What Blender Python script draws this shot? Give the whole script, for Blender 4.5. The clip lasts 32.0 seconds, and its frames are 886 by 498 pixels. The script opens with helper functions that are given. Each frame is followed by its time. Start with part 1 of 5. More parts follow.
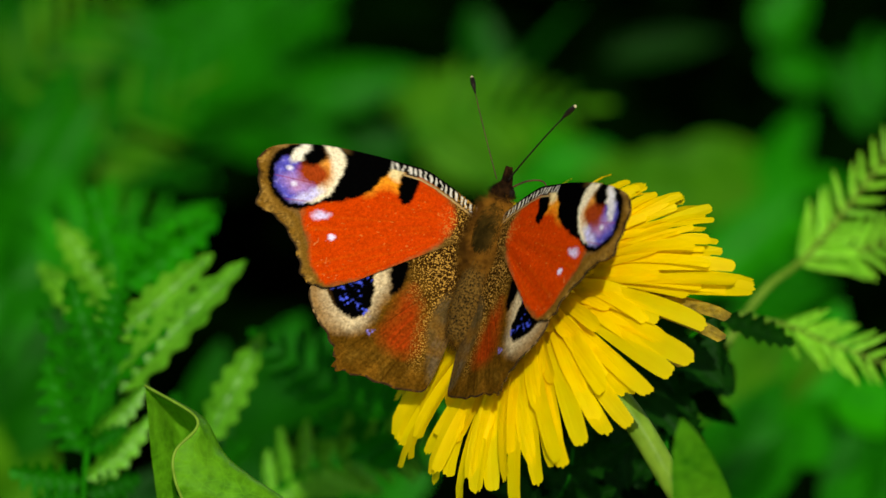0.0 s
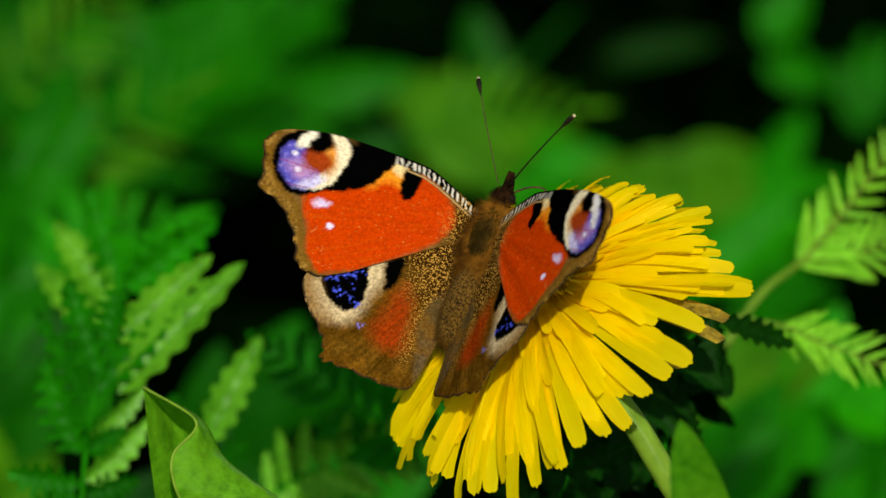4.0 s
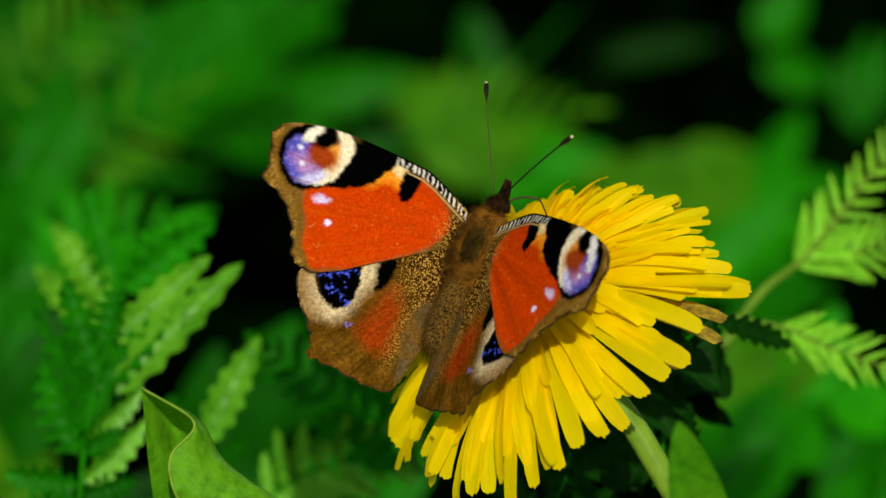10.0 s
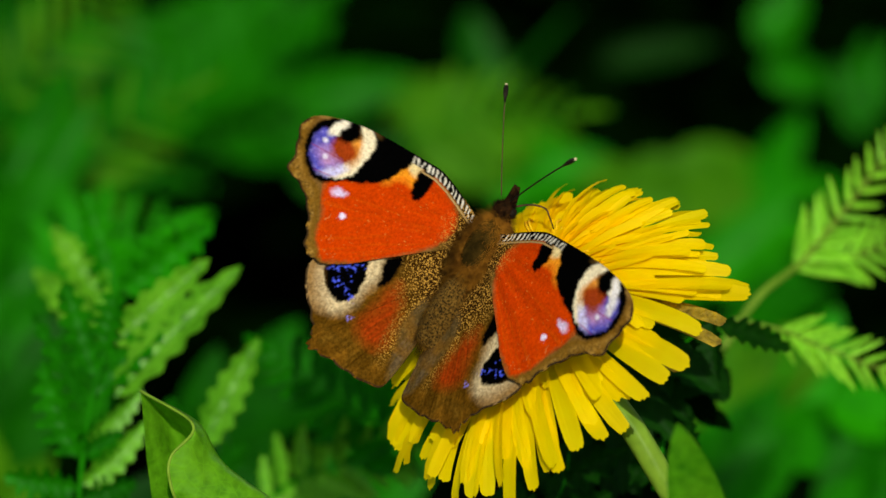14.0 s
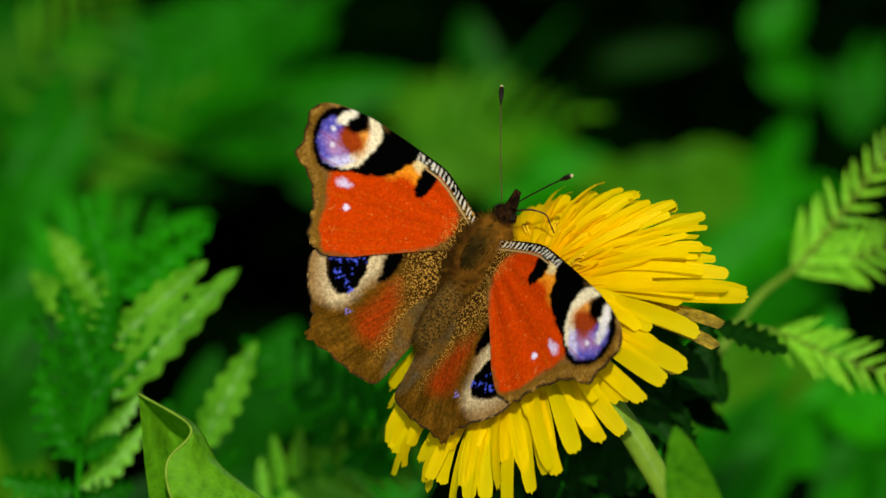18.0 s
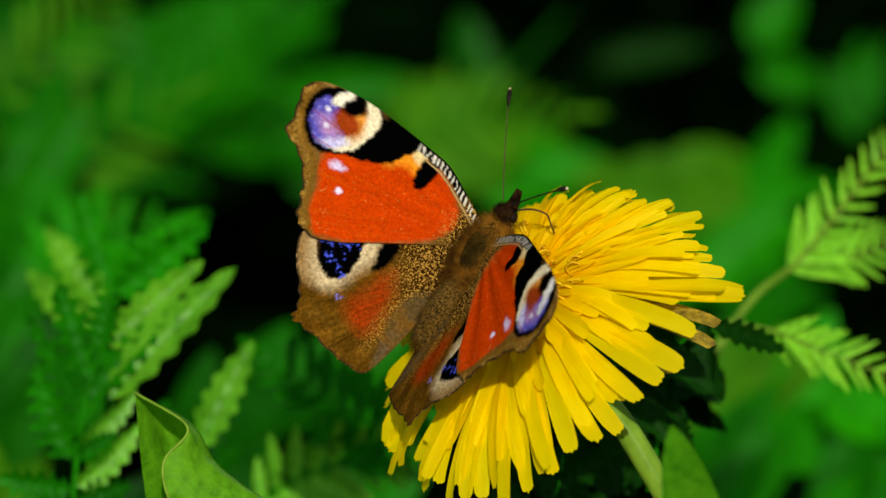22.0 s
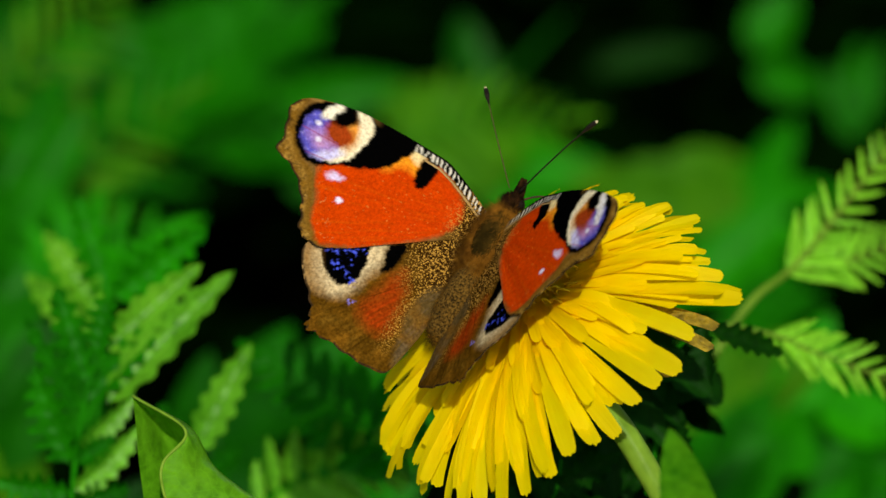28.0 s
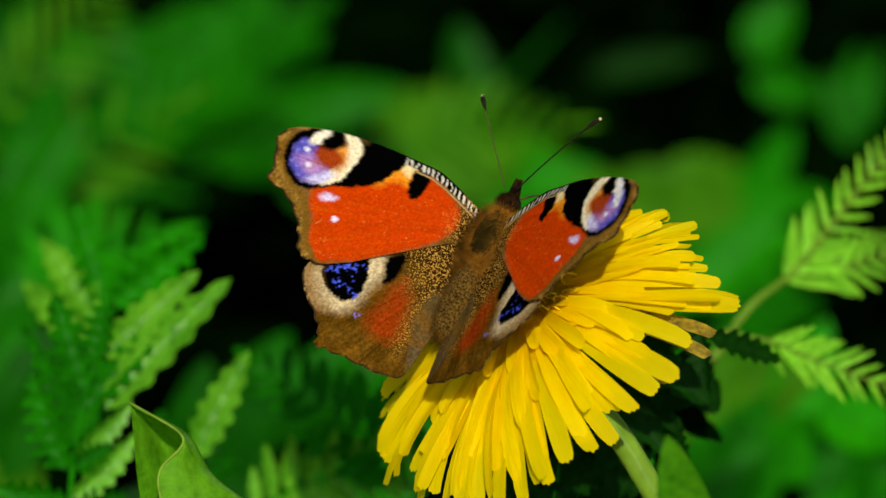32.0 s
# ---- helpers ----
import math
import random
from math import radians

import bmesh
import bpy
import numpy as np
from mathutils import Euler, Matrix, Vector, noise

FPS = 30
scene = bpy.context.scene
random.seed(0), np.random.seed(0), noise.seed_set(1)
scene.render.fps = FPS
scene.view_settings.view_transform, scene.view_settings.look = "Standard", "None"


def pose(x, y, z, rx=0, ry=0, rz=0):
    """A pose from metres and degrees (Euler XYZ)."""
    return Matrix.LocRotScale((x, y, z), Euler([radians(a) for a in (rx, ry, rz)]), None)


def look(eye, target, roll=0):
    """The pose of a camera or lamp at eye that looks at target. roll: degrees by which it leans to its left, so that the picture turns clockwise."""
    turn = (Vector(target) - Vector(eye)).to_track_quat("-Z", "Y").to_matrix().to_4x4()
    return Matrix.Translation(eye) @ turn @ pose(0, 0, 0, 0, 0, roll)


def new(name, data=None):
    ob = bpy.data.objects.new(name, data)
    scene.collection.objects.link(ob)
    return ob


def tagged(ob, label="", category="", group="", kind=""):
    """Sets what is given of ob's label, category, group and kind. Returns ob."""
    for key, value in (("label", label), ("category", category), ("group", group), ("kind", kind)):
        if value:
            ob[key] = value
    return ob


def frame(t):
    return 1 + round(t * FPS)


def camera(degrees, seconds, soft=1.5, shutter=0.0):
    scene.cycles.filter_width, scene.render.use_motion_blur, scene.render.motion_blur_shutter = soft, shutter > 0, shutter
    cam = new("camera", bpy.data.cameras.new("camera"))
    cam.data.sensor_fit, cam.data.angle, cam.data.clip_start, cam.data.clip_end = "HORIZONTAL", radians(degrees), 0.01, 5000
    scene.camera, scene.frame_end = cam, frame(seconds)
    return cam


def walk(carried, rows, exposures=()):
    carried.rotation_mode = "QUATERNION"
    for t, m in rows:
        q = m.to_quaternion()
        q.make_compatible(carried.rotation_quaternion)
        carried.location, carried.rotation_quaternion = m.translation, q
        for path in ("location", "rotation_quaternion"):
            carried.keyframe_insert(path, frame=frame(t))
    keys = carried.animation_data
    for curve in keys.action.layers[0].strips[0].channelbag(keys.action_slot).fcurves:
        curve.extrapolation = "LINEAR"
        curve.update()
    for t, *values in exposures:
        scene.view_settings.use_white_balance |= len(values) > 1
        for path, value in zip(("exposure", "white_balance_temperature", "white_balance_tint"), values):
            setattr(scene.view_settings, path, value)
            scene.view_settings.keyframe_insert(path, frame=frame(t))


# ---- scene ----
# Meadow close-up, true size: a butterfly with a wingspan of about 55 mm basks on a dandelion 50 mm across.
cam = camera(10, 32.0)
cam.data.dof.use_dof = True
cam.data.dof.focus_distance = 0.618
cam.data.dof.aperture_fstop = 22.0
MM = 0.001
HERE = Vector((0.0, 0.0, 0.35))
TILT = Matrix.Rotation(radians(65), 4, "X")  # the frame that faces the lens: u right, v up, w towards it


def spot(u, v, w):
    """A place in millimetres in the tilted frame round the flower, as metres in the world."""
    return HERE + TILT.to_3x3() @ Vector((u, v, w)) * MM


EYE = spot(0, 0, 628.4)
DRIFT = [  # seconds, and how far the view has slid, in millimetres at the flower
    (0, 0.43, -0.22), (0.5, 0.51, -0.31), (1, 0.47, -0.31), (1.5, 0.62, -0.23), (2, 0.63, -0.20), (2.5, 0.57, -0.11),
    (3, 0.60, -0.01), (3.5, 0.43, 0.00), (5.5, 0.11, 0.00), (6, 0.09, 0.00), (6.5, 0.01, -0.01), (7, 0.00, -0.10),
    (7.5, 0.00, -0.11), (8, 0.00, -0.11), (8.5, 0.00, -0.10), (9, 0.00, -0.01), (9.5, 0.00, 0.01), (10, 0.00, 0.09),
    (10.5, 0.00, 0.12), (11, 0.00, 0.20), (11.5, 0.01, 0.22), (12, 0.07, 0.31), (12.5, -0.08, 0.34), (13, -0.12, 0.41),
    (13.5, -0.18, 0.43), (14, -0.12, 0.43), (14.5, -0.11, 0.43), (16.5, -0.38, 0.54), (17, -0.42, 0.64), (17.5, -0.43, 0.74),
    (18, -0.41, 0.76), (18.5, -0.32, 0.84), (19, -0.24, 0.85), (19.5, -0.31, 0.79), (20, -0.35, 0.65), (20.5, -0.51, 0.55),
    (21, -0.55, 0.53), (21.5, -0.66, 0.55), (22, -0.84, 0.64), (22.5, -0.91, 0.74), (23, -0.96, 0.78), (23.5, -0.97, 0.94),
    (24, -0.95, 0.97), (24.5, -0.85, 0.97), (25, -0.74, 0.95), (25.5, -0.91, 0.86), (27.5, -0.97, 0.97), (28, -1.07, 1.07),
    (28.5, -1.15, 1.18), (29, -1.10, 1.27), (29.5, -1.15, 1.30), (30, -1.08, 1.40), (30.5, -1.05, 1.50), (31, -1.20, 1.61),
    (31.5, -1.21, 1.77), (32, -1.40, 1.93),
]
walk(cam, [(t, look(EYE, spot(-dx, dy, 0))) for t, dx, dy in DRIFT], [(0.0, 0.02, 6750, 8), (32.0, 0.02, 6750, 8)])

# ---- light ----
SUN = (TILT.to_3x3() @ Vector((0.05, 0.24, 0.97))).normalized()
sun = new("sun", bpy.data.lights.new("sun", "SUN"))
sun.data.energy, sun.data.angle, sun.data.color = 3.8, radians(0.6), (1.0, 0.95, 0.86)
sun.matrix_world = look(SUN * 3, (0, 0, 0))
world = bpy.data.worlds.new("sky")
scene.world = world
world.use_nodes = True
sky = world.node_tree.nodes.new("ShaderNodeTexSky")
sky.sky_type, sky.sun_disc = "NISHITA", False
sky.sun_elevation = math.asin(SUN.z)
sky.sun_rotation = math.atan2(SUN.x, SUN.y)
world.node_tree.links.new(sky.outputs[0], world.node_tree.nodes["Background"].inputs[0])
world.node_tree.nodes["Background"].inputs[1].default_value = 0.12


# ---- materials ----
def node_mat(name, rough=0.5, spec=0.4):
    m = bpy.data.materials.new(name)
    m.use_nodes = True
    b = m.node_tree.nodes["Principled BSDF"]
    b.inputs["Roughness"].default_value = rough
    b.inputs["Specular IOR Level"].default_value = spec
    return m, m.node_tree, b


def mixed(tree, fac, a, b, kind="MIX"):
    n = tree.nodes.new("ShaderNodeMix")
    n.data_type, n.blend_type = "RGBA", kind
    for sock, v in ((n.inputs[0], fac), (n.inputs[6], a), (n.inputs[7], b)):
        if isinstance(v, bpy.types.NodeSocket):
            tree.links.new(v, sock)
        elif isinstance(v, (int, float)):
            sock.default_value = v
        else:
            sock.default_value = (*v, 1)
    return n.outputs[2]


def noise_of(tree, scale, detail=3, coords="Object", lo=0.35, hi=0.65):
    c = tree.nodes.new("ShaderNodeTexCoord")
    n = tree.nodes.new("ShaderNodeTexNoise")
    n.inputs["Scale"].default_value, n.inputs["Detail"].default_value = scale, detail
    tree.links.new(c.outputs[coords], n.inputs["Vector"])
    r = tree.nodes.new("ShaderNodeMapRange")
    r.inputs[1].default_value, r.inputs[2].default_value = lo, hi
    tree.links.new(n.outputs[0], r.inputs[0])
    return r.outputs[0]


def bumped(tree, b, height, strength, distance):
    n = tree.nodes.new("ShaderNodeBump")
    n.inputs["Strength"].default_value, n.inputs["Distance"].default_value = strength, distance
    tree.links.new(height, n.inputs["Height"])
    tree.links.new(n.outputs[0], b.inputs["Normal"])


def random_of(tree):
    return tree.nodes.new("ShaderNodeObjectInfo").outputs["Random"]


def leaf_mat(name, dark, light, glow, rough=0.42, fine=900, translucent=0.35, veins=0, gloss=0.06):
    """Foliage: two greens mottled at two sizes, a little light passes through."""
    m, t, b = node_mat(name, rough, gloss)
    col = mixed(t, noise_of(t, 160), dark, light)
    col = mixed(t, noise_of(t, fine, 2, lo=0.3, hi=0.9), col, tuple(c * 1.5 for c in light))
    if veins:
        c = t.nodes.new("ShaderNodeTexCoord")
        vo = t.nodes.new("ShaderNodeTexVoronoi")
        vo.feature = "DISTANCE_TO_EDGE"
        vo.inputs["Scale"].default_value = veins
        t.links.new(c.outputs["Object"], vo.inputs["Vector"])
        r = t.nodes.new("ShaderNodeMapRange")
        r.inputs[1].default_value, r.inputs[2].default_value, r.inputs[3].default_value, r.inputs[4].default_value = 0.0, 0.05, 0.22, 0.0
        t.links.new(vo.outputs["Distance"], r.inputs[0])
        col = mixed(t, r.outputs[0], col, tuple(min(1, k * 1.7) for k in light))
    hue = mixed(t, random_of(t), (0.75, 0.82, 0.75), (1.2, 1.15, 1.1))
    col = mixed(t, 1.0, col, hue, "MULTIPLY")
    t.links.new(col, b.inputs["Base Color"])
    bumped(t, b, noise_of(t, fine, 2), 0.25, 0.0002)
    tr = t.nodes.new("ShaderNodeBsdfTranslucent")
    t.links.new(mixed(t, 1.0, col, glow, "MULTIPLY"), tr.inputs[0])
    mx = t.nodes.new("ShaderNodeMixShader")
    mx.inputs[0].default_value = translucent
    t.links.new(b.outputs[0], mx.inputs[1])
    t.links.new(tr.outputs[0], mx.inputs[2])
    t.links.new(mx.outputs[0], t.nodes["Material Output"].inputs[0])
    return m


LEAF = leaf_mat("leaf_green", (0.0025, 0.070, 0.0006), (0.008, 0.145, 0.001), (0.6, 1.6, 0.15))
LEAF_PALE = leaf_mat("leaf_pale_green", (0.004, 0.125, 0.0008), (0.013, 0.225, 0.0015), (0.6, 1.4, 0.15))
# shaded copy of the leaf green: the shade is in the colour
LEAF_IN_SHADE = leaf_mat("leaf_shaded_green", (0.0014, 0.017, 0.0006), (0.0035, 0.035, 0.0008), (0.8, 1.6, 0.2), 0.55)
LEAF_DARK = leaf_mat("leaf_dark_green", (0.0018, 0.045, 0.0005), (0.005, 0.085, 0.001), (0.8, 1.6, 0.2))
# deep shade put into the base colour, far darker than real foliage
LEAF_SHADE = leaf_mat("leaf_painted_shade", (0.0004, 0.003, 0.0002), (0.0008, 0.006, 0.0003), (0.8, 1.4, 0.2), 0.9, gloss=0.0)
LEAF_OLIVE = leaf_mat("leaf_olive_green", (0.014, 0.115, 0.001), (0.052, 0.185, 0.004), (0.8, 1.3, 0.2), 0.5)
# lit copy of the leaf green: sunlight put into the base colour
LEAF_LIT = leaf_mat("leaf_painted_sunlit_green", (0.030, 0.17, 0.002), (0.12, 0.36, 0.018), (0.9, 1.4, 0.2), 0.34, gloss=0.16)
# the ferns' sheen is mostly painted: a paler base green with little gloss
LEAF_SHEEN = leaf_mat("leaf_painted_sheen_green", (0.09, 0.32, 0.006), (0.21, 0.50, 0.03), (1.0, 1.3, 0.3), 0.38, gloss=0.18)
LEAF_FRONT = leaf_mat("leaf_glossy_yellow_green", (0.045, 0.18, 0.004), (0.11, 0.31, 0.010), (0.9, 1.3, 0.2), 0.3, 700, 0.4, 520, 0.2)
STALK = leaf_mat("stalk_pale_green", (0.085, 0.18, 0.010), (0.16, 0.27, 0.025), (1.0, 1.1, 0.6), 0.4, 400, 0.15)


def petal_mat():
    m, t, b = node_mat("petal_yellow", 0.6, 0.12)
    c = t.nodes.new("ShaderNodeTexCoord")
    s = t.nodes.new("ShaderNodeSeparateXYZ")
    t.links.new(c.outputs["Object"], s.inputs[0])
    r = t.nodes.new("ShaderNodeMapRange")
    r.inputs[1].default_value, r.inputs[2].default_value = 0.002, 0.014
    t.links.new(s.outputs[0], r.inputs[0])
    col = mixed(t, r.outputs[0], (0.96, 0.60, 0.002), (0.97, 0.80, 0.002))
    col = mixed(t, mixed(t, 0.6, noise_of(t, 500), random_of(t)), col, (0.96, 0.72, 0.002))
    t.links.new(col, b.inputs["Base Color"])
    mp = t.nodes.new("ShaderNodeMapping")
    mp.inputs["Scale"].default_value = (60, 3400, 60)
    t.links.new(c.outputs["Object"], mp.inputs[0])
    n = t.nodes.new("ShaderNodeTexNoise")
    n.inputs["Scale"].default_value = 1.0
    t.links.new(mp.outputs[0], n.inputs["Vector"])
    bumped(t, b, n.outputs[0], 0.35, 0.0003)
    tr = t.nodes.new("ShaderNodeBsdfTranslucent")
    t.links.new(col, tr.inputs[0])
    mx = t.nodes.new("ShaderNodeMixShader")
    mx.inputs[0].default_value = 0.58
    t.links.new(b.outputs[0], mx.inputs[1])
    t.links.new(tr.outputs[0], mx.inputs[2])
    t.links.new(mx.outputs[0], t.nodes["Material Output"].inputs[0])
    return m


PETAL = petal_mat()


def two_tone(name, a, b_, scale, rough=0.7, bump=0.0003, spec=0.3):
    m, t, b = node_mat(name, rough, spec)
    f = noise_of(t, scale)
    t.links.new(mixed(t, f, a, b_), b.inputs["Base Color"])
    bumped(t, b, noise_of(t, scale * 3, 3), 0.6, bump)
    return m


BRACT_BROWN = two_tone("bract_brown", (0.09, 0.07, 0.012), (0.20, 0.13, 0.03), 400)
SPENT = two_tone("petal_withered", (0.10, 0.07, 0.003), (0.30, 0.21, 0.008), 500)
STYLE = two_tone("style_amber", (0.60, 0.30, 0.004), (0.85, 0.55, 0.006), 900, 0.6, spec=0.15)
FUR = two_tone("fur_brown", (0.12, 0.045, 0.003), (0.30, 0.125, 0.010), 300, 0.75, spec=0.08)
FUR_GOLD = two_tone("fur_golden", (0.07, 0.028, 0.002), (0.26, 0.12, 0.010), 900, 0.75, spec=0.08)
FUR_DARK = two_tone("fur_dark_brown", (0.006, 0.003, 0.001), (0.034, 0.014, 0.004), 900, 0.8, spec=0.03)
THORAX = two_tone("thorax_brown", (0.016, 0.010, 0.002), (0.055, 0.030, 0.005), 500, 0.9, spec=0.0)
BLACK = two_tone("chitin_black", (0.004, 0.003, 0.002), (0.016, 0.010, 0.006), 900, 0.5, spec=0.12)
BROWN_LEG = two_tone("leg_brown", (0.035, 0.013, 0.005), (0.09, 0.034, 0.012), 900, 0.5)
TIP = two_tone("antenna_tip_cream", (0.6, 0.5, 0.25), (0.75, 0.65, 0.35), 900, 0.6)


ABDOMEN = two_tone("abdomen_speckled", (0.010, 0.006, 0.001), (0.20, 0.105, 0.016), 3600, 0.75, spec=0.08)


def wing_mat():
    """The wing's scales: the pattern comes from the colour laid on the mesh, grain and sheen from here."""
    m, t, b = node_mat("wing_scales", 0.8, 0.0)
    a = t.nodes.new("ShaderNodeVertexColor")
    a.layer_name = "pattern"
    col = mixed(t, noise_of(t, 3600, 3, lo=0.42, hi=0.68), a.outputs[0], mixed(t, 1.0, a.outputs[0], (0.77, 0.72, 0.66), "MULTIPLY"))
    dust = t.nodes.new("ShaderNodeMath")  # golden scales, thick where the colour's alpha says so
    dust.operation = "MULTIPLY"
    t.links.new(noise_of(t, 5000, 1, lo=0.54, hi=0.61), dust.inputs[0])
    t.links.new(a.outputs["Alpha"], dust.inputs[1])
    col = mixed(t, dust.outputs[0], col, (0.46, 0.24, 0.04))
    t.links.new(col, b.inputs["Base Color"])
    bumped(t, b, noise_of(t, 3200, 2), 0.35, 0.0001)
    tr = t.nodes.new("ShaderNodeBsdfTranslucent")
    t.links.new(col, tr.inputs[0])
    mx = t.nodes.new("ShaderNodeMixShader")
    mx.inputs[0].default_value = 0.12
    t.links.new(b.outputs[0], mx.inputs[1])
    t.links.new(tr.outputs[0], mx.inputs[2])
    t.links.new(mx.outputs[0], t.nodes["Material Output"].inputs[0])
    return m


WING = wing_mat()
WING_UNDER = two_tone("wing_underside_black_brown", (0.012, 0.009, 0.007), (0.035, 0.025, 0.018), 500, 0.8)


# ---- building tools ----
def mesh(name, verts, faces, mats, smooth=True, indices=None):
    me = bpy.data.meshes.new(name)
    me.from_pydata([tuple(v) for v in verts], [], [tuple(f) for f in faces])
    for m in mats if isinstance(mats, (list, tuple)) else [mats]:
        me.materials.append(m)
    if smooth:
        me.polygons.foreach_set("use_smooth", [True] * len(me.polygons))
    if indices is not None:
        me.polygons.foreach_set("material_index", indices)
    me.update()
    return me


def part(name, me, parent, m=None, label=""):
    ob = new(name, me)
    ob.parent = parent
    if m is not None:
        ob.matrix_basis = m
    return tagged(ob, label)


def thing(name, m, label, category, group="", kind=""):
    ob = new(name)
    ob.empty_display_size = 0.005
    ob.matrix_basis = m
    return tagged(ob, label, category, group, kind)


def smooth_path(pts, n):
    """A smooth line of n points through pts (Catmull-Rom)."""
    p = np.array(pts, float)
    p = np.vstack([2 * p[0] - p[1], p, 2 * p[-1] - p[-2]])
    out = []
    segs = len(p) - 3
    for k in range(n):
        s = k / (n - 1) * segs
        i = min(int(s), segs - 1)
        f = s - i
        a, b, c, d = p[i:i + 4]
        out.append(0.5 * (2 * b + (c - a) * f + (2 * a - 5 * b + 4 * c - d) * f * f + (3 * b - a - 3 * c + d) * f ** 3))
    return np.array(out)


def tube(pts, radii, n=8, flat=1.0):
    """Vertices and faces of a closed round tube along pts."""
    pts = np.array(pts, float)
    verts, faces = [], []
    side = None
    for i, p in enumerate(pts):
        d = pts[min(i + 1, len(pts) - 1)] - pts[max(i - 1, 0)]
        d = d / max(np.linalg.norm(d), 1e-9)
        if side is None:
            side = np.cross(d, (0.3, 0.2, 0.9))
        side = side - d * (side @ d)
        side = side / max(np.linalg.norm(side), 1e-9)
        up = np.cross(d, side)
        for k in range(n):
            a = 2 * math.pi * k / n
            verts.append(p + radii[i] * (math.cos(a) * side + flat * math.sin(a) * up))
    for i in range(len(pts) - 1):
        for k in range(n):
            a, b = i * n + k, i * n + (k + 1) % n
            faces.append((a, b, b + n, a + n))
    faces.append(tuple(range(n))[::-1])
    faces.append(tuple((len(pts) - 1) * n + k for k in range(n)))
    return verts, faces


# ---- the ground ----
def turf_mat():
    """Leaf mould among the plants, blackened by shade put into its colour, green turf farther out."""
    m, t, b = node_mat("shaded_mould_and_turf", 1.0, 0.0)
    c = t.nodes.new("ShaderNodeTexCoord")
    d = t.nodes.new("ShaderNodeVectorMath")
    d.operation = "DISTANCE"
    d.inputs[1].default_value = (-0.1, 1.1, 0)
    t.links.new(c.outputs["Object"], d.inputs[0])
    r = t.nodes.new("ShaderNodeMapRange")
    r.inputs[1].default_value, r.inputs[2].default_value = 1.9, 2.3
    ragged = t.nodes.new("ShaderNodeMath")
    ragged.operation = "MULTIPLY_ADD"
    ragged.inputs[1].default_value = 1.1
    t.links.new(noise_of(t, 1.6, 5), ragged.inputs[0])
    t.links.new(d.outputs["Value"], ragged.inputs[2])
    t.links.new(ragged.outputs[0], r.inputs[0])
    # mould far below real soil in tone: the deep shade is in the colour
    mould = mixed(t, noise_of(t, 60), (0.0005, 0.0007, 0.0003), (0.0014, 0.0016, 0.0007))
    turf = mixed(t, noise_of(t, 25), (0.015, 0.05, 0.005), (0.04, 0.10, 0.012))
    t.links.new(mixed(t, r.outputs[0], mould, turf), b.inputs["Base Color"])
    bumped(t, b, noise_of(t, 180, 3), 0.6, 0.004)
    return m


def ground():
    n, verts, faces = 90, [], []
    for i in range(n + 1):
        for j in range(n + 1):
            x, y = [math.copysign(abs(2 * k / n - 1) ** 3 * 60, k - n / 2) for k in (i, j)]
            r = math.hypot(x, y)
            z = 0.02 * noise.noise((x * 9, y * 9, 0)) + 0.008 * noise.noise((x * 37, y * 37, 3)) if r < 3 else 0
            verts.append((x, y, z - 0.01))
    for i in range(n):
        for j in range(n):
            a = i * (n + 1) + j
            faces.append((a, a + n + 1, a + n + 2, a + 1))
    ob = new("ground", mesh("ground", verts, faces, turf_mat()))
    tagged(ob, "leaf mould under meadow plants with shade put into its near-black colour, green turf around", "ground", kind="structure")


ground()


# ---- leaves ----
def blade(length, width, teeth=0, fold=0.25, droop=0.2, n=14, tooth=0.22, shape=0.8, wave=0.0, lance=False):
    """A leaf blade along +x, folded on its midrib, with a toothed edge: vertices and faces (5 across)."""
    verts, faces = [], []
    for i in range(n + 1):
        s = i / n
        w = width / 2 * (math.sin(math.pi * min(1, s ** shape)) ** 0.75 + 0.04) if s < 1 else 0.0
        if lance:
            w = width / 2 * min(1, 1.75 * (s + 0.004) ** 0.45 * (1 - s) ** 0.75)
        if teeth:
            saw = (s * teeth) % 1.0
            w *= 1 - tooth + tooth * 1.5 * math.sin(math.pi * min(1, saw * 1.15) ** 1.3)
        x = length * s
        z = -droop * length * s * s
        ripple = 0.20 * math.sin(2 * math.pi * (teeth * s + 0.25)) if lance else 0.0
        for k in (-1, -0.5, 0, 0.5, 1):
            verts.append((x + (abs(k) * tooth * length * 0.12 if teeth else 0), k * w, z + abs(k) * w * fold * 2 + ripple * w * (abs(k) - k * k * 0.6) + wave * width * math.sin(9 * s + k) * abs(k)))
    for i in range(n):
        for k in range(4):
            a = i * 5 + k
            faces.append((a, a + 5, a + 6, a + 1))
    return verts, faces


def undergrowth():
    """Low leaves added over the soil, their near-black green standing in for deep shade."""
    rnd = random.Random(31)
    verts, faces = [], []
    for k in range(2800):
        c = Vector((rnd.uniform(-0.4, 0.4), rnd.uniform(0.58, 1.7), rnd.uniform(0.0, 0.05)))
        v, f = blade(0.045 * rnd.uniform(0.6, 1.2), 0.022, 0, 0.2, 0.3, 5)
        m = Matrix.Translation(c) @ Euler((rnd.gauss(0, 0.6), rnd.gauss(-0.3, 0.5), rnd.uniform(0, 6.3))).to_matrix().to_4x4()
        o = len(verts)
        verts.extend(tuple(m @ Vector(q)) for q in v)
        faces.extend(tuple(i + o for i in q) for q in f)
    tagged(new("undergrowth", mesh("undergrowth", verts, faces, LEAF_SHADE)), "low undergrowth added over the soil, deep shade put into its green", "undergrowth", kind="stuff")


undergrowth()


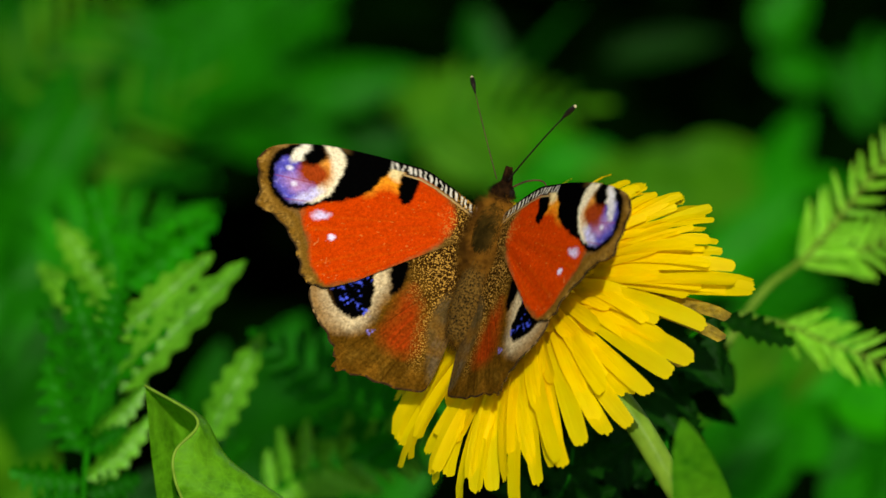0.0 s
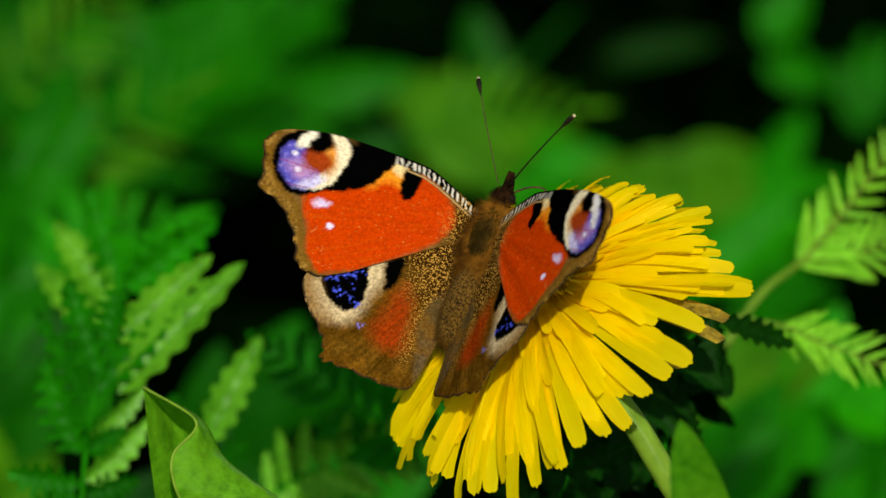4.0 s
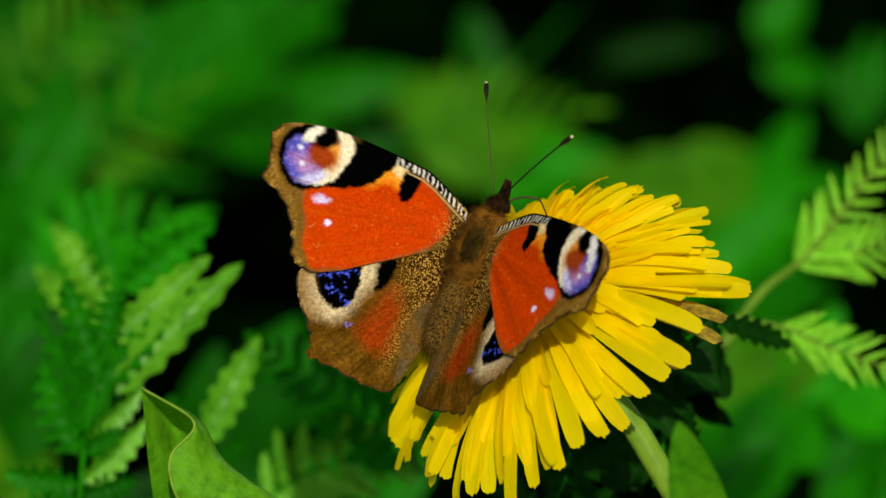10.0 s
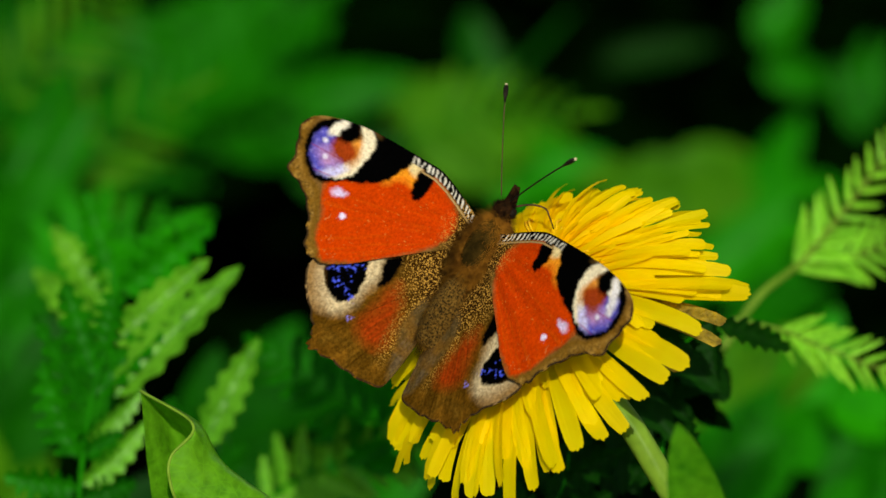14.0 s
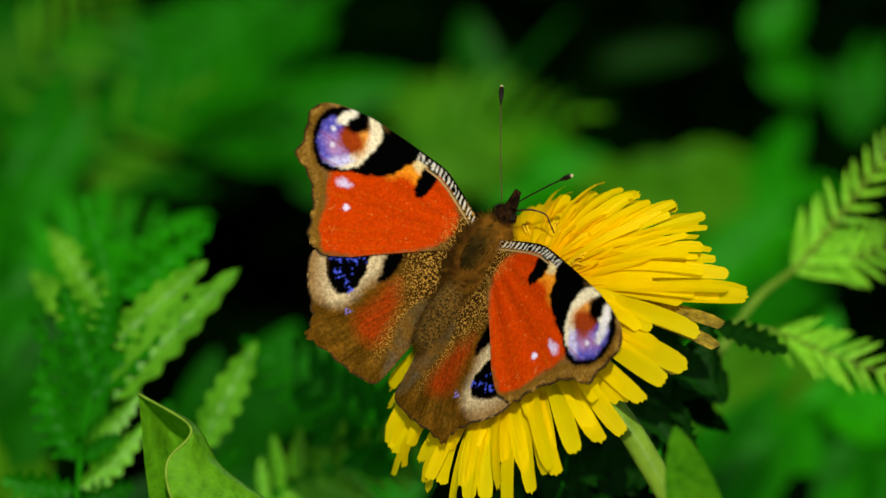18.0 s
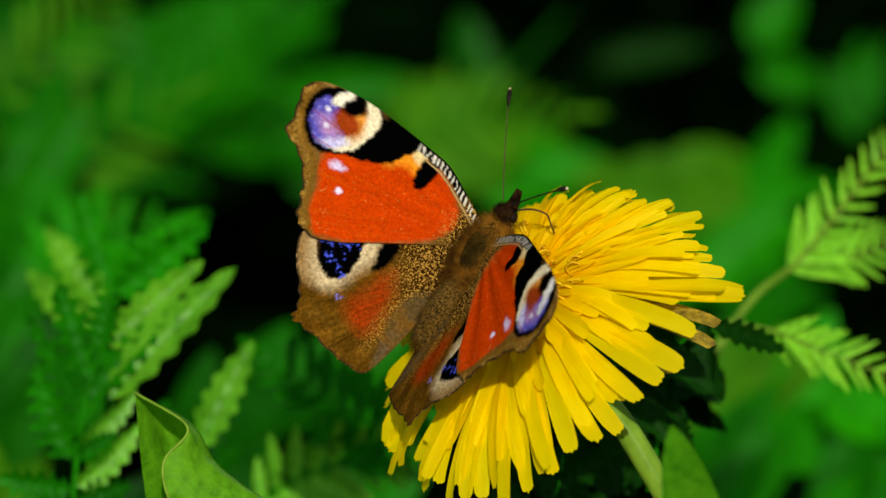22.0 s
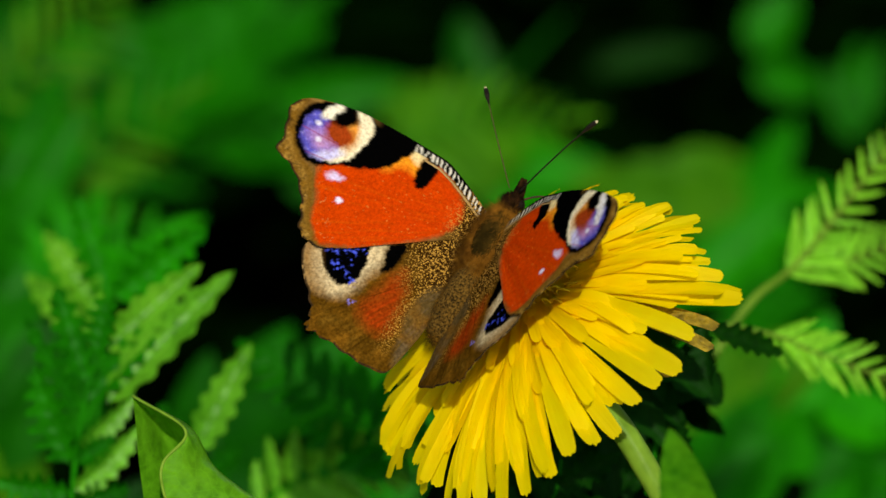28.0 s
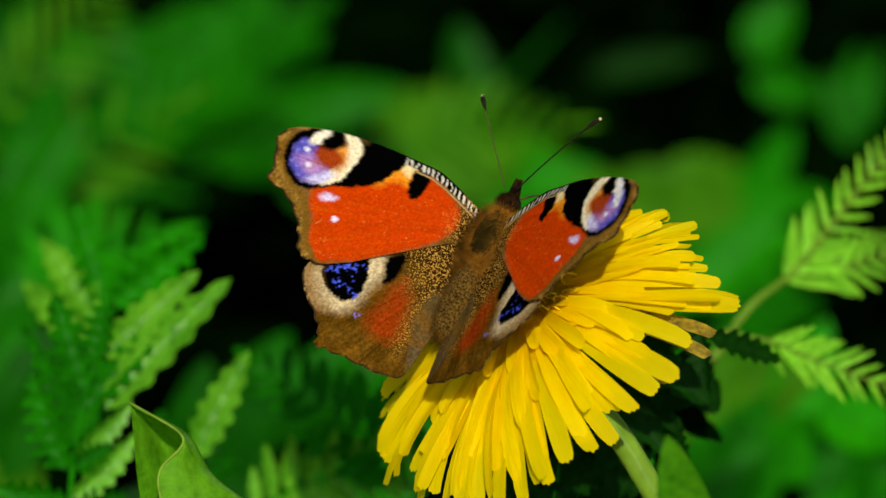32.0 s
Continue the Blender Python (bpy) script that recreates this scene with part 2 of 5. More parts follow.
def frame_on(p, along, face):
    """A pose at p whose x runs along and whose z leans to face."""
    x = Vector(along).normalized()
    z = Vector(face)
    z = (z - x * z.dot(x)).normalized()
    y = z.cross(x)
    m = Matrix((x, y, z)).transposed().to_4x4()
    m.translation = p
    return m


TO_LENS = TILT.to_3x3() @ Vector((0, 0, 1))


def pinnate(name, path, pairs, size, mat, label, lean=55, width=0.34, teeth=5, face=TO_LENS, taper=0.55, rib=0.5, seed=1, fold=0.3, stalk=0.12, group=""):
    """A feathery leaf: a rachis along path (world points) and toothed leaflets in pairs, size in millimetres."""
    rnd = random.Random(seed)
    pts = smooth_path([tuple(p) for p in path], 24)
    base = Vector(pts[0])
    leaf = thing(name, Matrix.Translation(base), label, "leaf", group)
    v, f = tube(pts - pts[0], [rib * MM * (1 - 0.7 * i / 23) for i in range(24)], 6)
    part("rachis", mesh("rachis", v, f, STALK if mat is LEAF_SHEEN else LEAF_PALE), leaf)
    kinds = []
    for q in range(3):
        v, f = blade(1.0, width * rnd.uniform(0.9, 1.1), teeth, fold, rnd.uniform(0.05, 0.2), 3 * teeth if teeth else 10, lance=not teeth)
        kinds.append((v, f))
    face = Vector(face)
    for k in range(pairs):
        s = stalk + (1 - stalk) * (k + 0.5) / pairs
        i = min(int(s * 23), 22)
        p = Vector(pts[i] + (pts[i + 1] - pts[i]) * (s * 23 - i)) - base
        d = Vector(pts[min(i + 2, 23)] - pts[max(i - 1, 0)]).normalized()
        out = face.cross(d).normalized()
        L = size * MM * (1 - taper * abs(2 * s - 0.75) ** 1.5) * rnd.uniform(0.85, 1.1)
        for side in (1, -1):
            a = radians(lean + rnd.uniform(-8, 8))
            way = d * math.cos(a) + out * side * math.sin(a) + face * rnd.uniform(-0.15, 0.25)
            fc = face + out * side * rnd.uniform(-0.35, 0.15) + Vector((rnd.uniform(-0.2, 0.2),) * 3)
            v, f = kinds[rnd.randrange(3)]
            me = mesh("leaflet", [(x * L, y * L, z * L) for x, y, z in v], f, mat)
            part("leaflet", me, leaf, frame_on(p, way, fc))
    v, f = kinds[0]
    L = size * MM * 0.6
    part("leaflet", mesh("leaflet", [(x * L, y * L, z * L) for x, y, z in v], f, mat), leaf, frame_on(Vector(pts[-1]) - base, pts[-1] - pts[-3], face))
    return leaf


FERN = "finely toothed feathery green meadow leaf"


def spray(name, path, leaflets, label, rib=0.5, group="feathery leaves", teeth=6, face=TO_LENS, seed=1, tooth=0.5):
    """A compound leaf: a rachis along path and long toothed leaflets, each from its root to its tip (width in millimetres)."""
    rnd = random.Random(seed)
    pts = smooth_path([tuple(p) for p in path], 24)
    base = Vector(pts[0])
    leaf = thing(name, Matrix.Translation(base), label, "leaf", group)
    v, f = tube(pts - pts[0], [rib * MM * (1 - 0.7 * i / 23) for i in range(24)], 6)
    part("rachis", mesh("rachis", v, f, LEAF_PALE), leaf)
    for root, tip, wide, mat in leaflets:
        way = Vector(tip) - Vector(root)
        v, f = blade(way.length, wide * MM, teeth, 0.42, rnd.uniform(-0.06, 0.1), 6 * teeth, tooth * (0.45 if mat is LEAF_LIT else 1), lance=True)
        fc = face + Vector((rnd.gauss(0, 0.25), rnd.gauss(0, 0.2), rnd.gauss(0, 0.25)))
        part("leaflet", mesh("leaflet", v, f, mat), leaf, frame_on(Vector(root) - base, way, fc))
        # pale midrib
        u = [(x, 0, z + 0.00012) for x, y, z in v[2::5]][:-1]
        part("midrib", mesh("midrib", *tube(u, [0.09 * MM * (1 - 0.8 * i / len(u)) for i in range(len(u))], 5), LEAF_PALE if mat is LEAF_PALE else LEAF if mat is not LEAF_IN_SHADE else LEAF_IN_SHADE), leaf, frame_on(Vector(root) - base, way, fc))
    return leaf


# brighter and darker greens on single leaflets stand in for sun and shade
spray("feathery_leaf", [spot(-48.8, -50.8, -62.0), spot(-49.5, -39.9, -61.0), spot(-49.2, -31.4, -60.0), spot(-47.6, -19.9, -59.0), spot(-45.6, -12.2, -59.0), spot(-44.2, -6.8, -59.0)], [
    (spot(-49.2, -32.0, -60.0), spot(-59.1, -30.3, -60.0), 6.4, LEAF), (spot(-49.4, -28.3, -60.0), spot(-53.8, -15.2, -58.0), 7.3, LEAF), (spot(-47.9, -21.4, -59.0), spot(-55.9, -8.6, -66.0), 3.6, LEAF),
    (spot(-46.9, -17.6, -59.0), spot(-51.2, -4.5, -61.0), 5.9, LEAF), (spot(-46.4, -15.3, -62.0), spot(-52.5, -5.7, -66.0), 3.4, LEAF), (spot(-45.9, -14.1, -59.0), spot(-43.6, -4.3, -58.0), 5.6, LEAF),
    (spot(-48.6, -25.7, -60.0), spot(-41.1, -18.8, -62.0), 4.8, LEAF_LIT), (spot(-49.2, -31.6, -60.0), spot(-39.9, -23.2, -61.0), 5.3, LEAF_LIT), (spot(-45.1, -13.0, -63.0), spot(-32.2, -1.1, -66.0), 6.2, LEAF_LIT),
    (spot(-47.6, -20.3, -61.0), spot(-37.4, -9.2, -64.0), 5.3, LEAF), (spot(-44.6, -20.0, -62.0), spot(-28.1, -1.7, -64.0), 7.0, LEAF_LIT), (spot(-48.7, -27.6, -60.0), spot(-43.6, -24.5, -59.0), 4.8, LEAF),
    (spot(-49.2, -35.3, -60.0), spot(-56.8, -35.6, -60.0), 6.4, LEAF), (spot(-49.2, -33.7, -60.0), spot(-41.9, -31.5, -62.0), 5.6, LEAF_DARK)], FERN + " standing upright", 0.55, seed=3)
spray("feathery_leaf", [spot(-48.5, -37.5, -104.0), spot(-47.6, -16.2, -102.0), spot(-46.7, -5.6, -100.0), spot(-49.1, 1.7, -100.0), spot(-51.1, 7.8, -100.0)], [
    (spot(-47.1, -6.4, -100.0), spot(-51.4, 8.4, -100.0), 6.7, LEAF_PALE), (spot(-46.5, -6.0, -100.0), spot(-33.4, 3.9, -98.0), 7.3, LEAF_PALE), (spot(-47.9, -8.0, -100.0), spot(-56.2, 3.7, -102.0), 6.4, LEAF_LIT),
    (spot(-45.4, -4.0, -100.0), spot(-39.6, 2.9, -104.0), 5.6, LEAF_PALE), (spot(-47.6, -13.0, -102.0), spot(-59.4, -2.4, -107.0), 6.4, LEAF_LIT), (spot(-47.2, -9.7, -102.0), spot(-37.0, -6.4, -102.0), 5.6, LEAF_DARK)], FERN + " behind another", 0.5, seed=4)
# the shade on two leaflets here is only their darker green
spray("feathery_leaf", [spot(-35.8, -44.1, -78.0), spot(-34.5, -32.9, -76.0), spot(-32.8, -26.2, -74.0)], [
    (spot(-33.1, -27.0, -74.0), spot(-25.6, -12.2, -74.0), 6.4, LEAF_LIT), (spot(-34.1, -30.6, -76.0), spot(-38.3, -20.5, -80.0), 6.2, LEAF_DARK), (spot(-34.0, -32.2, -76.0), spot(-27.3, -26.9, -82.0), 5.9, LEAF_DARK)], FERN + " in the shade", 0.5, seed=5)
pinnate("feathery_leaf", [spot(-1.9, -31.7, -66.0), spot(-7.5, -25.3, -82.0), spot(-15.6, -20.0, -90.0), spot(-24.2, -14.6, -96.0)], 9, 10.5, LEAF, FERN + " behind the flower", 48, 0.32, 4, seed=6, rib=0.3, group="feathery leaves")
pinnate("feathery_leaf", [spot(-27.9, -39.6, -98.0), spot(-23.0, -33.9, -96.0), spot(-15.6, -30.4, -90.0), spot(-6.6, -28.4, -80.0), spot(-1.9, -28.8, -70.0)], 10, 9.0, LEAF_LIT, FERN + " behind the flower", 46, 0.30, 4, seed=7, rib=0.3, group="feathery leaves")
BLURRED = "out-of-focus feathery meadow leaf in sunlight"
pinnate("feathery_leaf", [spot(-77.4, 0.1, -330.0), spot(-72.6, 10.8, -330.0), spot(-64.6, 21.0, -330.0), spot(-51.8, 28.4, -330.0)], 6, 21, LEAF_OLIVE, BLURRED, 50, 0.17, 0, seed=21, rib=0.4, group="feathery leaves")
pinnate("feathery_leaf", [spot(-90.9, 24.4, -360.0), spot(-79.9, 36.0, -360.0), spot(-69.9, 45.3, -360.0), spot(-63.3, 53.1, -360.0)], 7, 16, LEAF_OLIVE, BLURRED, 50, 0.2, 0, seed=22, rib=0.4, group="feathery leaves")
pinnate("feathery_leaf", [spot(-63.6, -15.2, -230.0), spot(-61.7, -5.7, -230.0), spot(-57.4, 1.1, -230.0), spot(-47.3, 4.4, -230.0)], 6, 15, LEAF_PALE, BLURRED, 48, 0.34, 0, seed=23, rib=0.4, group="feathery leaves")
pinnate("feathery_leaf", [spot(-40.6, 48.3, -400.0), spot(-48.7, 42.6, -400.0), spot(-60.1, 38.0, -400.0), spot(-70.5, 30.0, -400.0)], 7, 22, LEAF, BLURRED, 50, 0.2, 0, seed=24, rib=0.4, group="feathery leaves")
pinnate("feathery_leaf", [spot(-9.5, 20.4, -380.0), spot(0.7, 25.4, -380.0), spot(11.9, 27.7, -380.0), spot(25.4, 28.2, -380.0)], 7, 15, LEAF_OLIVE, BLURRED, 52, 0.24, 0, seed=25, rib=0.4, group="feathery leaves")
PALE_FERN = "pale green feathery leaf with narrow leaflets, a soft sheen put into its colour"
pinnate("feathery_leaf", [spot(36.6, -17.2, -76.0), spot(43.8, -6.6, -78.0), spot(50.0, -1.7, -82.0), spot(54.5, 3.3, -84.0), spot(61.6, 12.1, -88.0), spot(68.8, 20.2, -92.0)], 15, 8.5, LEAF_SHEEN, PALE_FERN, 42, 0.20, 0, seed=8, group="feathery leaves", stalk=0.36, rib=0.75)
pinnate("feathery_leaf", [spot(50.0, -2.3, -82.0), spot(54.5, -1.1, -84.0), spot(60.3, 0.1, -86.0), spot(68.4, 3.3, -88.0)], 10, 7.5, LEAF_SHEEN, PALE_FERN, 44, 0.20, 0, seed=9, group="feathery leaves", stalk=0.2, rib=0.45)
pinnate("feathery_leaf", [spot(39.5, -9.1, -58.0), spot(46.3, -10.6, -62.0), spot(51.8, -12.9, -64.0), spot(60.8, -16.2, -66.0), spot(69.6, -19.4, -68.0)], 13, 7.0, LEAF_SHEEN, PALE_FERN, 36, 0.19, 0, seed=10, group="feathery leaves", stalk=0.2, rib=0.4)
# these two leaves stand in sun; their shade is painted as a dark green
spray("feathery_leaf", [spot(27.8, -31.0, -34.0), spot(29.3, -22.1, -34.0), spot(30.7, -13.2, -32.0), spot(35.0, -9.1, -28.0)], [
    (spot(35.0, -8.7, -28.0), spot(35.6, -16.9, -26.0), 4.4, LEAF_IN_SHADE), (spot(35.7, -9.5, -29.0), spot(45.5, -12.6, -34.0), 4.4, LEAF_IN_SHADE), (spot(30.0, -17.6, -33.0), spot(33.5, -18.3, -30.0), 3.4, LEAF_IN_SHADE),
    (spot(29.6, -20.6, -34.0), spot(33.3, -25.7, -32.0), 4.6, LEAF_IN_SHADE), (spot(29.3, -19.1, -34.0), spot(25.5, -14.7, -32.0), 4.6, LEAF_IN_SHADE), (spot(28.5, -25.8, -34.0), spot(32.7, -30.3, -36.0), 4.6, LEAF_IN_SHADE),
    (spot(28.5, -26.5, -34.0), spot(22.7, -19.2, -36.0), 5.4, LEAF_IN_SHADE), (spot(28.2, -29.5, -34.0), spot(19.8, -26.0, -38.0), 5.4, LEAF_IN_SHADE)], "toothed leaf under the flower head, shade put into its dark green", 0.4, seed=11, teeth=6, tooth=0.32)
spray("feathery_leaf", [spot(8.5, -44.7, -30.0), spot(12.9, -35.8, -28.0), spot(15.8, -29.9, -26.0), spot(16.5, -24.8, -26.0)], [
    (spot(15.8, -29.9, -26.0), spot(23.7, -25.4, -24.0), 4.6, LEAF_IN_SHADE), (spot(15.0, -31.3, -26.0), spot(7.1, -25.6, -30.0), 4.8, LEAF_IN_SHADE), (spot(14.3, -33.6, -27.0), spot(21.6, -31.2, -24.0), 4.8, LEAF_IN_SHADE),
    (spot(13.6, -34.4, -28.0), spot(5.6, -31.5, -30.0), 4.6, LEAF_IN_SHADE), (spot(16.4, -26.2, -26.0), spot(18.7, -18.9, -26.0), 4.6, LEAF_IN_SHADE)], "toothed leaf under the flower head, shade put into its dark green", 0.4, seed=12, teeth=6, tooth=0.32)


# ---- the folded leaf in front ----
def folded_leaf():
    rows, cols = 40, 26
    left = smooth_path([tuple(spot(-37.3, -17.1, 2.0)), tuple(spot(-37.0, -20.9, 1.0)), tuple(spot(-36.7, -25.2, 0.0)), tuple(spot(-36.3, -28.7, -1.0)), tuple(spot(-35.6, -34.4, -2.0)), tuple(spot(-34.3, -42.4, -6.0))], rows)
    deep = smooth_path([tuple(spot(-37.3, -17.1, 2.0)), tuple(spot(-34.2, -20.3, -4.0)), tuple(spot(-32.2, -24.7, -7.0)), tuple(spot(-30.5, -29.0, -8.0)), tuple(spot(-27.4, -35.5, -10.0)), tuple(spot(-24.6, -42.8, -12.0))], rows)
    right = smooth_path([tuple(spot(-37.3, -17.1, 2.0)), tuple(spot(-30.4, -20.8, 2.0)), tuple(spot(-27.4, -25.5, 2.0)), tuple(spot(-24.1, -28.4, 1.0)), tuple(spot(-18.5, -32.5, 0.0)), tuple(spot(-13.0, -39.6, -6.0))], rows)
    rim = smooth_path([tuple(spot(-37.3, -17.1, 2.0)), tuple(spot(-30.6, -21.2, 6.0)), tuple(spot(-33.2, -25.0, 8.0)), tuple(spot(-33.3, -28.2, 8.0)), tuple(spot(-31.5, -33.3, 6.0)), tuple(spot(-28.3, -41.3, 0.0))], rows)
    base = left[-1]
    verts, faces = [], []
    for i in range(rows):
        line = smooth_path([left[i], 0.55 * left[i] + 0.45 * deep[i], deep[i], right[i], 0.5 * right[i] + 0.5 * rim[i] + np.array(TO_LENS) * 0.0015 * min(1, i / 8), rim[i]], cols)
        for k, p in enumerate(line):
            vein = 0.00012 * math.sin(i * 1.5 + abs(k - 9) * 0.9) + 0.0003 * noise.noise(Vector(p) * 300)
            verts.append(p - base + np.array(TO_LENS) * vein)
    for i in range(rows - 1):
        for k in range(cols - 1):
            a = i * cols + k
            faces.append((a, a + cols, a + cols + 1, a + 1))
    leaf = thing("folded_leaf", Matrix.Translation(base), "glossy yellow-green leaf curled over along its edge", "leaf")
    me = mesh("blade", verts, faces, LEAF_FRONT)
    part("blade", me, leaf)
    edge = [verts[i * cols + cols - 1] for i in range(rows)]
    part("rim", mesh("rim", *tube(edge, [0.2 * MM] * rows, 6), STALK), leaf, label="pale thickened leaf margin")
    low = Vector((base[0], base[1] + 0.03, 0.0)) - Vector(base)
    stem = smooth_path([tuple((left[-1] + right[-1]) / 2 - base), tuple(low * 0.5 + Vector((0.03, 0.01, 0))), tuple(low)], 16)
    part("stem", mesh("stem", *tube(stem, [1.1 * MM] * 16, 8), STALK), leaf)


folded_leaf()


def clump(name, centre, along, n, length, width, spread, mat, label, seed, toothed=0, face=TO_LENS):
    """A loose clump of leaves round a centre, all leaning one way: centre in world metres, sizes in millimetres."""
    rnd = random.Random(seed)
    plant = thing(name, Matrix.Translation(centre), label, "leaf clump", "background leaf clumps")
    out = Vector(face).cross(Vector(along)).normalized()
    way0 = Vector(along).normalized()
    for k in range(n):
        p = way0 * (rnd.gauss(0, spread[0]) - length * 0.45) * MM + out * rnd.gauss(0, spread[1]) * MM + Vector(face) * rnd.uniform(-12, 12) * MM
        way = way0 + out * rnd.gauss(0, 0.35) + Vector(face) * rnd.gauss(0.1, 0.3)
        fc = Vector(face) + Vector((rnd.gauss(0, 0.3), rnd.gauss(0, 0.3), rnd.gauss(0.3, 0.3)))
        v, f = blade(length * MM * rnd.uniform(0.7, 1.2), width * MM * rnd.uniform(0.8, 1.2), toothed, 0.2, rnd.uniform(0, 0.35), 12)
        part("leaf", mesh("leaf", v, f, mat), plant, frame_on(p, way, fc))
    return plant


CLUMP = "out-of-focus clump of green meadow leaves"
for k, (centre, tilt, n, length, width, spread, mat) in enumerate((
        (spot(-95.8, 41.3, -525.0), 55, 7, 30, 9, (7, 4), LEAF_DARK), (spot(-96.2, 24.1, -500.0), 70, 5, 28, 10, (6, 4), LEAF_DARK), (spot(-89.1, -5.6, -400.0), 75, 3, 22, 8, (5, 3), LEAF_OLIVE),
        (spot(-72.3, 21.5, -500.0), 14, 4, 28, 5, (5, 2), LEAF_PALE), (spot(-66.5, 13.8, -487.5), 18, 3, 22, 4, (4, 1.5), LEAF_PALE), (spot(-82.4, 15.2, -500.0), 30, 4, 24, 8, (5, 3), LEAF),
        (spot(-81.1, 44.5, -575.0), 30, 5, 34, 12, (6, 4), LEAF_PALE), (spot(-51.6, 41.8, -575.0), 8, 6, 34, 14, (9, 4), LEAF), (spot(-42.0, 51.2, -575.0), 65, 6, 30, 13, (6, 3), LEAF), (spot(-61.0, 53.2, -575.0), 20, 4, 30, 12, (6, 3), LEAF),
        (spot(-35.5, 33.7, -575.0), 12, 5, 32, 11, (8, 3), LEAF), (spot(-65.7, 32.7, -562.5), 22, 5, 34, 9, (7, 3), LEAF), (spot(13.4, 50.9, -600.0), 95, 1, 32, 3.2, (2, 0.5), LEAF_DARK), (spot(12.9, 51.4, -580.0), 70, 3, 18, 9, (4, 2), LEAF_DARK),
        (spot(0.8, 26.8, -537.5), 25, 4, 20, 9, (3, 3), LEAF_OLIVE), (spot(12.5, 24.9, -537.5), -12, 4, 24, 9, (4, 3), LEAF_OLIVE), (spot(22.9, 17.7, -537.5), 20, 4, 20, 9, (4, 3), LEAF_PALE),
        (spot(-16.3, 22.5, -550.0), 10, 4, 24, 9, (5, 3), LEAF_DARK), (spot(51.5, 47.4, -600.0), 6, 1, 24, 7, (5, 1), LEAF_IN_SHADE), (spot(84.1, 47.4, -575.0), 25, 3, 20, 10, (4, 2), LEAF),
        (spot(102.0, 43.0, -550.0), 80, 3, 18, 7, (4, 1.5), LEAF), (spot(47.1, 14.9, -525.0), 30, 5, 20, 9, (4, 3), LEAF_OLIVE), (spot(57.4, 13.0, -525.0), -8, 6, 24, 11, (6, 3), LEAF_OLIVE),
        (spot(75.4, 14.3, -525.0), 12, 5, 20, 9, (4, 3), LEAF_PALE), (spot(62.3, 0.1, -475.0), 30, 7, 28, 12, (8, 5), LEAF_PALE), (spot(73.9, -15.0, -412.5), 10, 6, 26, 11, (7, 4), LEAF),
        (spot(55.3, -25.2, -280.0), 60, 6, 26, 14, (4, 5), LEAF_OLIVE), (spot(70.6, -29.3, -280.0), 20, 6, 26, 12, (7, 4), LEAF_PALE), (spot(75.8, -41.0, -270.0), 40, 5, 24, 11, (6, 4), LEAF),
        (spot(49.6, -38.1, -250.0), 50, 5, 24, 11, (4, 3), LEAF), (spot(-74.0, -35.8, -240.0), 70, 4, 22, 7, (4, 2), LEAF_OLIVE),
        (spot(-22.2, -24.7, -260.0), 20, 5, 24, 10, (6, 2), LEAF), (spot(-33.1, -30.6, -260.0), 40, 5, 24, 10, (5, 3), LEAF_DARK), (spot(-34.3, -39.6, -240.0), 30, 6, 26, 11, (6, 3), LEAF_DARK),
        # the darkest clumps were added to paint the shade beneath the flower head
        (spot(-12.7, -39.7, -220.0), 20, 5, 22, 10, (5, 3), LEAF), (spot(23.1, -33.8, -150.0), 40, 8, 20, 10, (6, 5), LEAF_IN_SHADE), (spot(26.3, -15.4, -34.0), -50, 14, 10, 4.5, (4, 4), LEAF_IN_SHADE), (spot(24.3, -24.5, -40.0), -60, 10, 10, 4.5, (4, 5), LEAF_IN_SHADE), (spot(-67.8, -19.7, -260.0), 60, 5, 24, 10, (5, 3), LEAF), (spot(-78.6, 4.2, -300.0), 80, 5, 22, 8, (7, 3), LEAF), (spot(-78.3, -12.2, -290.0), 60, 5, 20, 8, (5, 4), LEAF), (spot(29.1, -19.8, -55.0), -50, 16, 11, 5, (5, 4), LEAF_SHADE), (spot(22.7, -27.6, -60.0), -60, 12, 11, 5, (4, 5), LEAF_SHADE),
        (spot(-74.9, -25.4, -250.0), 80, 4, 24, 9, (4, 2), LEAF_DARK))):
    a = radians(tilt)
    clump("leaf_clump", centre, TILT.to_3x3() @ Vector((math.cos(a), math.sin(a), 0)), n, length, width, spread, mat, CLUMP, 40 + k, 4 if mat in (LEAF_SHADE, LEAF_IN_SHADE) else 0)


def pale_leaf():
    """A pale pointed leaf that stands close to the lens, before the foot of the flower stalk."""
    root, tip = spot(31.0, -37.0, 50.0), spot(26.6, -19.6, 58.0)
    leaf = thing("pale_leaf", Matrix.Translation(root), "pale green pointed leaf before the flower stalk", "leaf")
    v, f = blade((tip - root).length, 8.5 * MM, 0, 0.12, 0.05, 24, lance=True)
    part("blade", mesh("blade", v, f, LEAF_OLIVE), leaf, frame_on(Vector(), tip - root, TO_LENS))
    stem = smooth_path([(0, 0, 0), (0.004, 0.0, -0.1), (0.0, 0.004, -root.z)], 14)
    part("stem", mesh("stem", *tube(stem, [0.8 * MM] * 14, 8), STALK), leaf)


pale_leaf()


